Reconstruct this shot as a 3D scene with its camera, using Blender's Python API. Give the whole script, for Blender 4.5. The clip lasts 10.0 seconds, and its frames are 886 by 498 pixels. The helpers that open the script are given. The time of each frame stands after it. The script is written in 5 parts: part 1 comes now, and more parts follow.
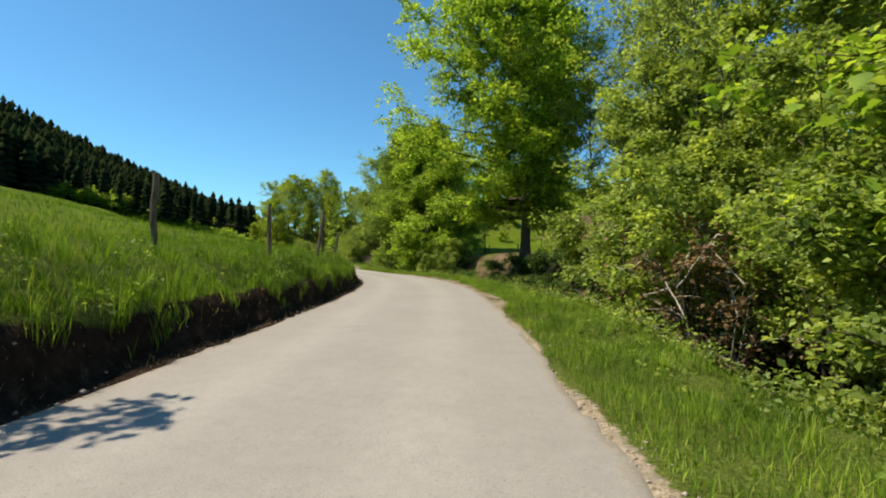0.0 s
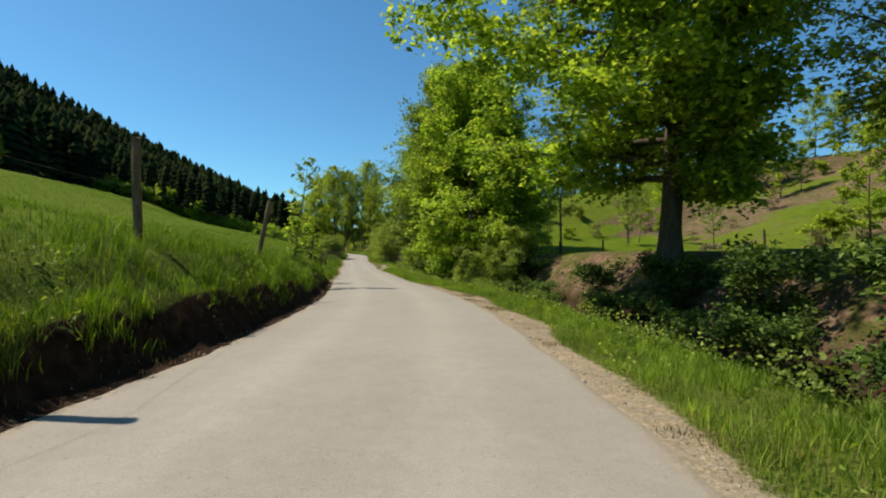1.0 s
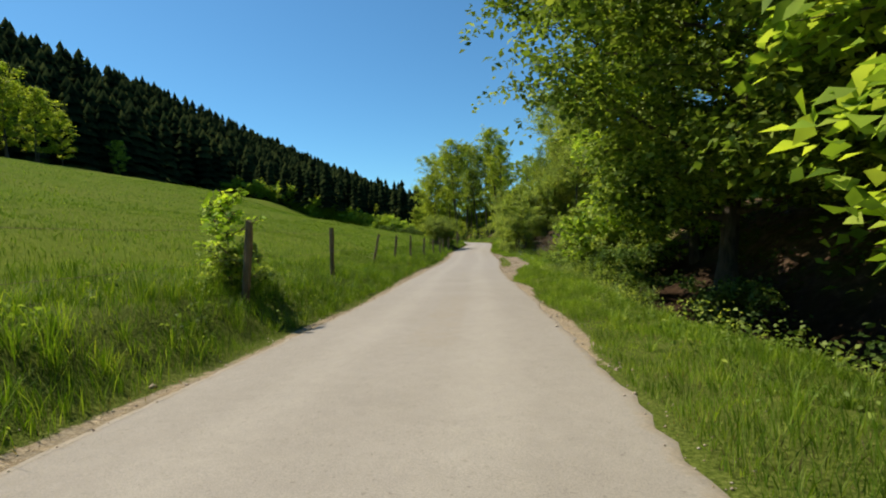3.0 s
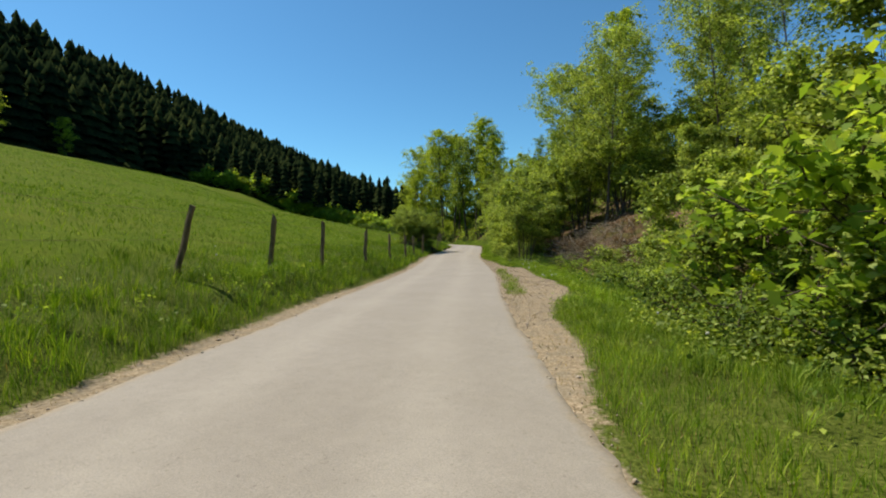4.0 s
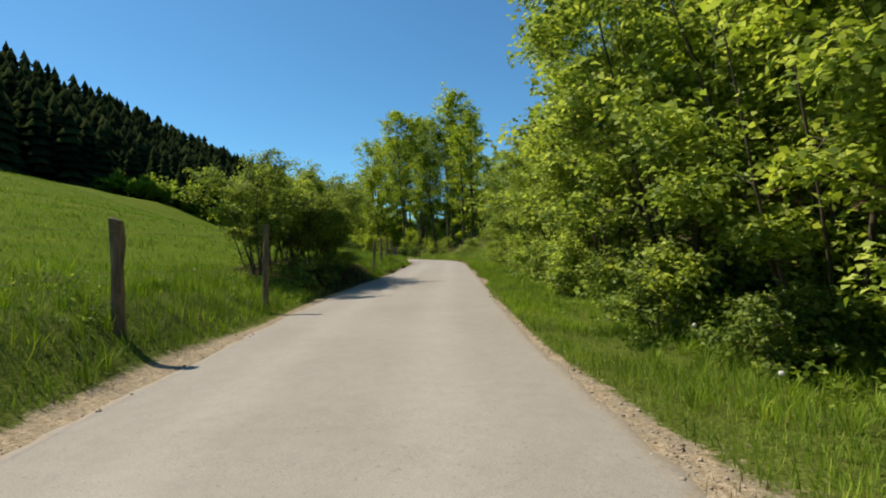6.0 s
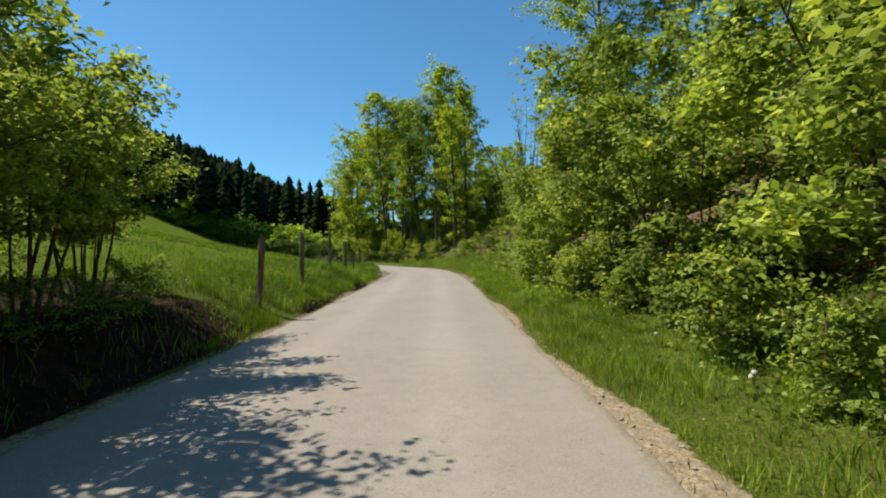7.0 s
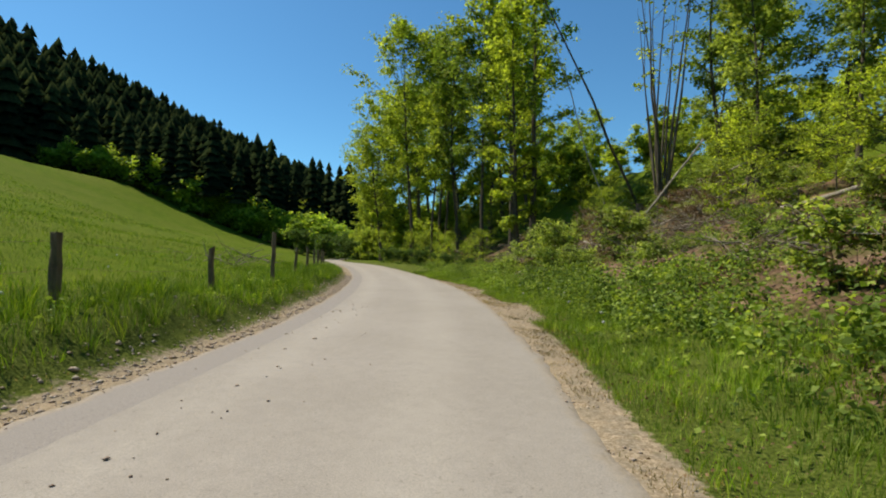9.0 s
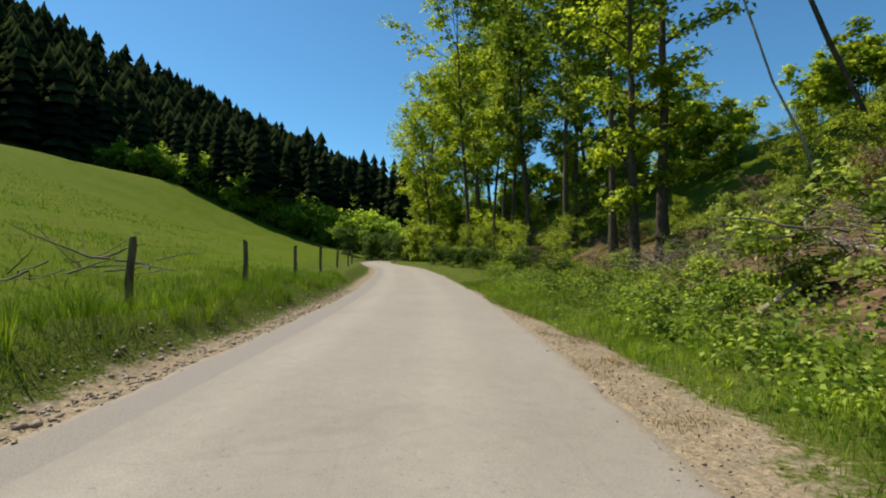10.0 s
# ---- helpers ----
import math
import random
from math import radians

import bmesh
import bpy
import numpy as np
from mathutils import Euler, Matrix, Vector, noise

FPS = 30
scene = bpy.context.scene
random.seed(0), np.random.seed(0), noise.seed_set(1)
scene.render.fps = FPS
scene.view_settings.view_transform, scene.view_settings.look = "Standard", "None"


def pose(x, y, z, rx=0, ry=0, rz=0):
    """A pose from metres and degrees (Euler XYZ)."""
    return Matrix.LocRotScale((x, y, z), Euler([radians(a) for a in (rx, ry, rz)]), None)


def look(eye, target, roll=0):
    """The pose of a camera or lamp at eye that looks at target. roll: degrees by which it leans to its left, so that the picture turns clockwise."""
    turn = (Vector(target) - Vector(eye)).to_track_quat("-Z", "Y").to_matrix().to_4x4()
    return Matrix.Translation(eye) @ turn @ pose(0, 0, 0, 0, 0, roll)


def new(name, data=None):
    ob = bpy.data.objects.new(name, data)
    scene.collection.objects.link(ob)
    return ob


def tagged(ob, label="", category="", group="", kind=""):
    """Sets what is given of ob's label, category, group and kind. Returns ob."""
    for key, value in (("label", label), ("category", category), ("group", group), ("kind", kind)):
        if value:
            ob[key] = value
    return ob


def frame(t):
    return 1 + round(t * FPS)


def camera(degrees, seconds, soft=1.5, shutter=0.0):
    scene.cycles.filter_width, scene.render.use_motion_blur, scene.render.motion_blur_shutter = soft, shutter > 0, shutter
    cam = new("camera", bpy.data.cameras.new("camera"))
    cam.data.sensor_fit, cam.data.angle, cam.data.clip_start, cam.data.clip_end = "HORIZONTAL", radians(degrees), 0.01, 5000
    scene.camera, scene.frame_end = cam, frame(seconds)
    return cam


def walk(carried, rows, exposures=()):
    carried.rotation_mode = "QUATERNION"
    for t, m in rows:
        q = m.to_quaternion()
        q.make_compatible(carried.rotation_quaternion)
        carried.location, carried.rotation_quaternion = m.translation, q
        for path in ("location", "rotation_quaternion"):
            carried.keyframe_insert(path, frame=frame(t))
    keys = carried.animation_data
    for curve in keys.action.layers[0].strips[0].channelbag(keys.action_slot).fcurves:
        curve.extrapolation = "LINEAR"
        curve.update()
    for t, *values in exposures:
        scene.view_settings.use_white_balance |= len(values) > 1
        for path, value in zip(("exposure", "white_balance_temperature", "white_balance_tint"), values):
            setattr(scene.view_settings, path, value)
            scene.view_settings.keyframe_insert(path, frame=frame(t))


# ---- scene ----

cam = camera(83.8, 10.0, 2.0, 0.0)
METRES, EYE, TILT, LEAN, TURN = 150.0, 1.22, 0.0, 0.0, 0.0
ROWS = [
    (0.0, 0.0, 0.0, 0.0, 0.0, 0.0, -0.0),
    (0.5, 0.0015, 0.0559, -0.0008, 3.22, 0.06, -1.32),
    (1.0, -0.0013, 0.1144, -0.0021, 5.73, -0.07, -0.88),
    (1.5, -0.0073, 0.1679, -0.0034, 11.68, -0.27, -1.65),
    (2.0, -0.0201, 0.2234, -0.0046, 16.41, -0.39, -0.9),
    (2.2, -0.0253, 0.2441, -0.0051, 18.9, -0.55, -0.6),
    (3.3, -0.0546, 0.3465, -0.0077, 20.0, -1.7, 3.4),
    (3.5, -0.0601, 0.366, -0.0082, 13.06, -1.81, 4.5),
    (4.0, -0.074, 0.417, -0.0095, 19.59, -0.99, 0.58),
    (4.5, -0.0892, 0.4663, -0.0104, 20.46, 0.01, 0.44),
    (5.0, -0.1064, 0.5169, -0.0105, 20.85, 0.5, 0.92),
    (5.5, -0.1199, 0.5637, -0.0108, 16.14, 0.5, 1.96),
    (5.7, -0.1255, 0.5825, -0.0108, 15.94, 0.43, 1.94),
    (6.8, -0.156, 0.6865, -0.0095, 15.2, 1.1, 1.74),
    (7.0, -0.1605, 0.7045, -0.0093, 14.48, 0.98, 1.98),
    (7.5, -0.17, 0.748, -0.0088, 13.68, 0.75, 1.07),
    (8.0, -0.182, 0.7921, -0.0087, 19.08, 1.02, -0.22),
    (8.5, -0.1941, 0.8351, -0.0078, 14.06, 1.02, 2.05),
    (9.0, -0.2058, 0.8789, -0.0079, 19.95, 0.95, -0.1),
    (9.5, -0.2197, 0.9194, -0.0078, 22.3, 0.84, -0.12),
    (10.0, -0.2394, 0.9655, -0.0077, 27.18, 1.0, 0.14),
]
walk(cam, [(t, pose(0, 0, EYE, TILT, LEAN, TURN) @ pose(METRES * x, METRES * y, METRES * z, 90 + pitch, roll, yaw)) for t, x, y, z, yaw, pitch, roll in ROWS],
     exposures=((0.0, 0.45), (0.6, 0.27), (2.0, 0.25), (4.5, 0.28), (5.0, 0.12), (5.5, 0.18), (7.0, 0.34), (8.0, 0.28), (9.5, 0.25), (10.0, 0.25)))

# ---- light ----
SUN_AZ, SUN_EL = 277.0, 55.0  # clockwise from +y; above the horizon
world = bpy.data.worlds.new("sky")
scene.world = world
world.use_nodes = True
wn = world.node_tree
sky = wn.nodes.new("ShaderNodeTexSky")
sky.sky_type, sky.sun_disc = "NISHITA", False
sky.sun_elevation, sky.sun_rotation = radians(SUN_EL), radians(SUN_AZ)
sky.altitude, sky.air_density, sky.dust_density, sky.ozone_density = 400.0, 1.0, 0.3, 2.5
wn.nodes["Background"].inputs["Strength"].default_value = 0.099
tint = wn.nodes.new("ShaderNodeMix")
tint.data_type, tint.blend_type = "RGBA", "MULTIPLY"
tint.inputs[0].default_value, tint.inputs[7].default_value = 1.0, (0.57, 1.0, 1.14, 1)
wn.links.new(sky.outputs["Color"], tint.inputs[6])
wn.links.new(tint.outputs[2], wn.nodes["Background"].inputs["Color"])
sun = new("sun", bpy.data.lights.new("sun", "SUN"))
sun.data.energy, sun.data.angle, sun.data.color = 5.0, radians(0.55), (1.0, 0.9, 0.72)
to_sun = Vector((math.sin(radians(SUN_AZ)) * math.cos(radians(SUN_EL)), math.cos(radians(SUN_AZ)) * math.cos(radians(SUN_EL)), math.sin(radians(SUN_EL))))
sun.matrix_world = look(tuple(to_sun * 100), (0, 0, 0))


# ---- materials ----
class Nodes:
    """A short hand for the nodes of one material."""

    def __init__(self, name):
        self.mat = bpy.data.materials.new(name)
        self.mat.use_nodes = True
        self.tree = self.mat.node_tree
        self.tree.nodes.clear()
        self.out = self.tree.nodes.new("ShaderNodeOutputMaterial")

    def add(self, kind, values=None, **props):
        node = self.tree.nodes.new(kind)
        for key, value in props.items():
            setattr(node, key, value)
        for key, value in (values or {}).items():
            if isinstance(value, bpy.types.NodeSocket):
                self.tree.links.new(value, node.inputs[key])
            else:
                node.inputs[key].default_value = value
        return node

    def noise(self, scale, detail=4.0, rough=0.55, where=None, distort=0.0):
        values = {"Scale": scale, "Detail": detail, "Roughness": rough, "Distortion": distort}
        if where is not None:
            values["Vector"] = where
        return self.add("ShaderNodeTexNoise", values).outputs["Fac"]

    def place(self):
        return self.add("ShaderNodeNewGeometry").outputs["Position"]

    def ramp(self, fac, *stops):
        node = self.add("ShaderNodeValToRGB", {"Fac": fac})
        marks = node.color_ramp.elements
        while len(marks) < len(stops):
            marks.new(0.5)
        for mark, (at, color) in zip(marks, stops):
            mark.position = at
            mark.color = (*color, 1) if len(color) == 3 else color
        return node.outputs["Color"]

    def mix(self, fac, a, b, blend="MIX"):
        node = self.add("ShaderNodeMix", data_type="RGBA", blend_type=blend)
        for key, value in ((0, fac), (6, a), (7, b)):
            if isinstance(value, bpy.types.NodeSocket):
                self.tree.links.new(value, node.inputs[key])
            else:
                node.inputs[key].default_value = (*value, 1) if key else value
        return node.outputs[2]

    def math(self, op, a, b=0.0):
        return self.add("ShaderNodeMath", {0: a, 1: b}, operation=op).outputs[0]

    def bump(self, height, strength, distance=0.02):
        return self.add("ShaderNodeBump", {"Height": height, "Strength": strength, "Distance": distance}).outputs["Normal"]

    def principled(self, color, rough=0.9, normal=None, spec=0.3):
        values = {"Base Color": color if isinstance(color, bpy.types.NodeSocket) else (*color, 1), "Roughness": rough, "Specular IOR Level": spec}
        if normal is not None:
            values["Normal"] = normal
        return self.add("ShaderNodeBsdfPrincipled", values).outputs[0]

    def done(self, shader):
        self.tree.links.new(shader, self.out.inputs["Surface"])
        return self.mat


def leaf_material(name, dark, mid, light, through_color, glow=0.4, rough=0.6, spec=0.16):
    """Thin leaves: each with a tone of its own, lit from both sides."""
    n = Nodes(name)
    geo = n.add("ShaderNodeNewGeometry")
    tone = n.ramp(geo.outputs["Random Per Island"], (0.0, dark), (0.55, mid), (1.0, light))
    patch = n.ramp(n.noise(0.35, 3.0, 0.5, geo.outputs["Position"]), (0.35, (0.72, 0.72, 0.72)), (0.65, (1.15, 1.12, 1.0)))
    tone = n.mix(1.0, tone, patch, "MULTIPLY")
    spray = n.ramp(n.noise(1.7, 2.0, 0.6, geo.outputs["Position"]), (0.36, (0.62, 0.66, 0.7)), (0.52, (1.0, 1.0, 1.0)), (0.66, (1.32, 1.22, 0.95)))
    tone = n.mix(1.0, tone, spray, "MULTIPLY")
    front = n.principled(tone, rough, spec=spec)
    back = n.add("ShaderNodeBsdfTranslucent", {"Color": n.mix(1.0, tone, through_color, "MULTIPLY")}).outputs[0]
    return n.done(n.add("ShaderNodeMixShader", {0: glow, 1: front, 2: back}).outputs[0])


def bark_material(name, dark, light, scale=9.0):
    n = Nodes(name)
    geo = n.place()
    stretched = n.add("ShaderNodeMapping", {"Vector": geo, "Scale": (1, 1, 0.25)}).outputs[0]
    fac = n.noise(scale, 6.0, 0.65, stretched)
    moss = n.ramp(n.noise(1.3, 3.0, 0.6, geo), (0.52, (0, 0, 0)), (0.7, (1, 1, 1)))
    color = n.ramp(fac, (0.3, dark), (0.7, light))
    color = n.mix(n.math("MULTIPLY", moss, 0.35), color, (0.09, 0.11, 0.04))
    return n.done(n.principled(color, 0.95, n.bump(fac, 0.8, 0.03), 0.2))


LEAF_MAPLE = leaf_material("maple_leaf", (0.1357, 0.2318, 0.02702), (0.2959, 0.4571, 0.05403), (0.5302, 0.6568, 0.1125), (1.4, 1.35, 0.65), 0.5)
LEAF_HAZEL = leaf_material("hazel_leaf", (0.1233, 0.1867, 0.03301), (0.2775, 0.38, 0.07504), (0.4564, 0.5537, 0.1801), (1.35, 1.3, 0.65), 0.48)
LEAF_OAK = leaf_material("young_oak_leaf", (0.1233, 0.1802, 0.024), (0.2862, 0.3928, 0.04503), (0.518, 0.6438, 0.105), (1.45, 1.38, 0.6), 0.5)
LEAF_THORN = leaf_material("thorn_leaf", (0.08056, 0.1363, 0.024), (0.1879, 0.2865, 0.04503), (0.3624, 0.4638, 0.105), (1.35, 1.35, 0.65), 0.4)
LEAF_DARK = leaf_material("dense_leaf", (0.0485, 0.09, 0.02436), (0.1031, 0.174, 0.03828), (0.1819, 0.258, 0.0783), (1.3, 1.35, 0.65), 0.3, 0.75, 0.08)
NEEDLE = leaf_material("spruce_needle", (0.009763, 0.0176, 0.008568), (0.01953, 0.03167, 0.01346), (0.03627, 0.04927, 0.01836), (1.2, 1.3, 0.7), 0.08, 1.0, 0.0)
GRASS_BLADE = leaf_material("grass_blade", (0.05613, 0.1241, 0.008705), (0.1276, 0.2328, 0.01524), (0.2755, 0.362, 0.0544), (1.3, 1.3, 0.55), 0.4)
VERGE_BLADE = leaf_material("verge_grass_blade", (0.09752, 0.1804, 0.01366), (0.2048, 0.3383, 0.02847), (0.3901, 0.485, 0.1024), (1.3, 1.28, 0.55), 0.4)
STRAW = leaf_material("dry_grass_blade", (0.187, 0.1615, 0.068), (0.323, 0.2635, 0.119), (0.442, 0.3655, 0.187), (1.02, 0.9775, 0.68), 0.3)
TWIG_LEAF = leaf_material("withered_leaf", (0.102, 0.0638, 0.034), (0.17, 0.1105, 0.0595), (0.255, 0.17, 0.0935), (1.02, 0.935, 0.68), 0.2)
BARK = bark_material("bark", (0.035, 0.028, 0.02), (0.13, 0.105, 0.08))
BARK_PALE = bark_material("pale_bark", (0.18, 0.15, 0.115), (0.5, 0.45, 0.37), 5.0)
BARK_DIM = bark_material("dull_grey_bark", (0.045, 0.038, 0.03), (0.16, 0.135, 0.105), 6.0)
POST_WOOD = bark_material("weathered_post_wood", (0.065, 0.048, 0.028), (0.225, 0.175, 0.11), 14.0)


def road_material():
    n = Nodes("pale_asphalt")
    geo = n.place()
    grain = n.noise(95.0, 3.0, 0.7, geo)
    stone = n.add("ShaderNodeTexVoronoi", {"Vector": geo, "Scale": 130.0}).outputs["Distance"]
    blotch = n.noise(0.55, 5.0, 0.6, geo)
    fine = n.noise(6.0, 4.0, 0.6, geo)
    color = n.ramp(blotch, (0.3, (0.255, 0.231, 0.198)), (0.7, (0.332, 0.304, 0.269)))
    color = n.mix(0.35, color, n.ramp(fine, (0.3, (0.239, 0.213, 0.185)), (0.7, (0.374, 0.332, 0.282))))
    color = n.mix(0.3, color, n.ramp(grain, (0.35, (0.143, 0.131, 0.119)), (0.62, (0.461, 0.414, 0.361))))
    old = n.add("ShaderNodeAttribute", attribute_name="old").outputs["Fac"]
    old = n.ramp(n.math("ADD", old, n.math("MULTIPLY", n.math("SUBTRACT", n.noise(2.5, 4.0, 0.6, geo), 0.5), 0.5)), (0.44, (0, 0, 0)), (0.56, (1, 1, 1)))
    color = n.mix(old, color, n.ramp(grain, (0.3, (0.191, 0.172, 0.159)), (0.7, (0.326, 0.295, 0.264))))
    track = n.add("ShaderNodeAttribute", attribute_name="track").outputs["Fac"]
    worn = n.math("ADD", track, n.math("MULTIPLY", n.math("SUBTRACT", n.noise(1.4, 4.0, 0.6, geo), 0.5), 0.6))
    color = n.mix(1.0, color, n.ramp(worn, (0.1, (0.94, 0.935, 0.93)), (0.9, (1.03, 1.03, 1.025))), "MULTIPLY")
    speck = n.ramp(n.noise(28.0, 2.0, 0.5, geo), (0.66, (1, 1, 1)), (0.72, (0.62, 0.6, 0.58)))
    color = n.mix(0.6, color, speck, "MULTIPLY")
    bent = n.add("ShaderNodeMixRGB", {"Fac": 0.12, "Color1": geo, "Color2": n.add("ShaderNodeTexNoise", {"Vector": geo, "Scale": 2.2, "Detail": 5.0}).outputs["Color"]}).outputs[0]
    seam = n.add("ShaderNodeTexVoronoi", {"Vector": bent, "Scale": 0.42}, feature="DISTANCE_TO_EDGE").outputs["Distance"]
    seam = n.ramp(seam, (0.0, (1, 1, 1)), (0.006, (0, 0, 0)))
    seam = n.math("MULTIPLY", seam, n.ramp(n.noise(0.3, 3.0, 0.6, geo), (0.48, (0, 0, 0)), (0.66, (0.16, 0.16, 0.16))))
    color = n.mix(seam, color, (0.13, 0.118, 0.102))
    sand = n.add("ShaderNodeAttribute", attribute_name="sand").outputs["Fac"]
    sand = n.ramp(n.math("MULTIPLY", sand, n.noise(4.5, 6.0, 0.75, geo)), (0.26, (0, 0, 0)), (0.5, (0.85, 0.85, 0.85)))
    color = n.mix(sand, color, n.ramp(n.noise(30.0, 4.0, 0.7, geo), (0.3, (0.2, 0.162, 0.115)), (0.7, (0.37, 0.31, 0.235))))
    height = n.math("ADD", n.math("MULTIPLY", grain, 0.6), n.math("MULTIPLY", stone, 0.8))
    return n.done(n.principled(color, 0.9, n.bump(height, 0.35, 0.006), 0.3))


def ground_material():
    """Grass where the sheet is gentle, with bare soil and litter where the mask in the 'soil' layer says so."""
    n = Nodes("meadow_ground")
    geo = n.place()
    wide = n.noise(0.05, 4.0, 0.55, geo)
    patch = n.noise(0.6, 5.0, 0.6, geo)
    fine = n.noise(11.0, 5.0, 0.7, geo)
    green = n.ramp(patch, (0.3, (0.065, 0.105, 0.008)), (0.52, (0.12, 0.168, 0.012)), (0.72, (0.2, 0.21, 0.028)))
    green = n.mix(n.ramp(wide, (0.45, (0, 0, 0)), (0.65, (0.6, 0.6, 0.6))), green, (0.2, 0.19, 0.045))
    tuft = n.noise(34.0, 4.0, 0.7, geo)
    green = n.mix(0.6, green, n.ramp(n.math("ADD", n.math("MULTIPLY", fine, 0.5), n.math("MULTIPLY", tuft, 0.5)), (0.4, (0.0115, 0.0246, 0.0025)), (0.52, (0.082, 0.1312, 0.0082)), (0.66, (0.1804, 0.2378, 0.0287))))
    thatch = n.add("ShaderNodeAttribute", attribute_name="thatch").outputs["Fac"]
    green = n.mix(thatch, green, n.ramp(tuft, (0.3, (0.03, 0.04, 0.008)), (0.52, (0.085, 0.11, 0.02)), (0.7, (0.17, 0.18, 0.05))))
    soil = n.ramp(n.noise(3.5, 6.0, 0.7, geo), (0.3, (0.041, 0.0279, 0.018)), (0.5, (0.16, 0.104, 0.068)), (0.72, (0.31, 0.215, 0.145)))
    soil = n.mix(n.ramp(n.noise(0.8, 5.0, 0.7, geo), (0.46, (0, 0, 0)), (0.56, (0.85, 0.85, 0.85))), soil, n.ramp(tuft, (0.35, (0.0246, 0.0328, 0.0082)), (0.65, (0.1312, 0.1394, 0.0328))))
    # dark humus; on the left and in the ditch its near-black also paints shade
    humus_shade = n.add("ShaderNodeAttribute", attribute_name="humus_shade").outputs["Fac"]
    soil = n.mix(humus_shade, soil, n.ramp(n.noise(5.0, 6.0, 0.7, geo), (0.3, (0.0148, 0.009, 0.0057)), (0.55, (0.0369, 0.023, 0.0148)), (0.75, (0.082, 0.0533, 0.0344))))
    mask = n.add("ShaderNodeAttribute", attribute_name="soil").outputs["Fac"]
    edge = n.ramp(n.math("ADD", mask, n.math("MULTIPLY", n.math("SUBTRACT", n.noise(2.2, 5.0, 0.65, geo), 0.5), 0.9)), (0.42, (0, 0, 0)), (0.58, (1, 1, 1)))
    sand_mask = n.add("ShaderNodeAttribute", attribute_name="grit").outputs["Fac"]
    sand = n.ramp(n.math("ADD", n.math("MULTIPLY", n.noise(22.0, 5.0, 0.7, geo), 0.5), n.math("MULTIPLY", n.noise(90.0, 3.0, 0.7, geo), 0.5)), (0.4, (0.14, 0.104, 0.066)), (0.5, (0.275, 0.214, 0.14)), (0.6, (0.44, 0.36, 0.26)))
    ragged = n.math("ADD", n.math("MULTIPLY", n.math("SUBTRACT", n.noise(3.0, 5.0, 0.7, geo), 0.5), 1.2), n.math("MULTIPLY", n.math("SUBTRACT", n.noise(14.0, 4.0, 0.7, geo), 0.5), 1.3))
    sand_edge = n.ramp(n.math("ADD", sand_mask, ragged), (0.36, (0, 0, 0)), (0.66, (1, 1, 1)))
    sand = n.mix(n.ramp(n.noise(5.0, 4.0, 0.6, geo), (0.42, (0, 0, 0)), (0.6, (0.75, 0.75, 0.75))), sand, n.ramp(tuft, (0.35, (0.12, 0.098, 0.066)), (0.65, (0.31, 0.265, 0.2))))
    color = n.mix(sand_edge, n.mix(edge, green, soil), sand)
    height = n.math("ADD", fine, n.noise(2.5, 4.0, 0.6, geo))
    return n.done(n.principled(color, 1.0, n.bump(height, n.math("SUBTRACT", 0.7, n.math("MULTIPLY", sand_edge, 0.55)), 0.08), 0.03))


ASPHALT = road_material()
GROUND = ground_material()

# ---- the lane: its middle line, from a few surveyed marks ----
MARKS = [
    (-1.6, -60.0, 0.9), (-1.5, -20.0, 0.3), (-1.25, 0.0, 0.0), (-1.01, 10.0, -0.15), (-1.38, 19.9, -0.38), (-2.8, 29.8, -0.61), (-4.93, 37.8, -0.79),
    (-7.4, 45.7, -1.0), (-9.63, 53.8, -1.21), (-12.0, 61.7, -1.41), (-14.0, 67.6, -1.53), (-15.81, 73.6, -1.57), (-17.99, 81.8, -1.61),
    (-20.42, 89.75, -1.6), (-22.97, 97.7, -1.5), (-25.35, 106.8, -1.38), (-27.34, 114.7, -1.32), (-29.21, 121.7, -1.24), (-31.46, 129.7, -1.18),
    (-34.82, 139.6, -1.17), (-38.9, 148.5, -1.15), (-45.5, 160.5, -1.12), (-59.5, 182.0, -0.9), (-78.0, 205.0, -0.7), (-90.0, 226.0, -0.5), (-101.0, 256.0, 0.0), (-126.0, 350.0, 1.0), (-203.0, 650.0, 4.0), (-300.0, 1000.0, 8.0),
]
HALF = 2.05
WIDER = ((-60, 0.2), (2, 0.22), (10, 0.3), (20, 0.4), (28, 0.36), (34, 0.24), (44, 0.04), (62, 0.0), (72, 0.1), (82, 0.18), (98, 0.14), (112, 0.12), (119, 0.02), (132, 0.06), (138, 0.1), (145, 0.27), (153, 0.45), (166, 0.35), (190, 0.15))  # how far the tarmac runs out to the right


def smooth(a, b, x):
    u = np.clip((np.asarray(x, float) - a) / (b - a), 0, 1)
    return u * u * (3 - 2 * u)


def left_edge(s):
    return HALF - 0.2 * smooth(66, 74, s) * (1 - smooth(98, 108, s)) - 0.14 * smooth(138, 146, s) * (1 - smooth(170, 190, s))


def right_edge(s):
    return HALF + np.interp(s, *np.array(WIDER).T)



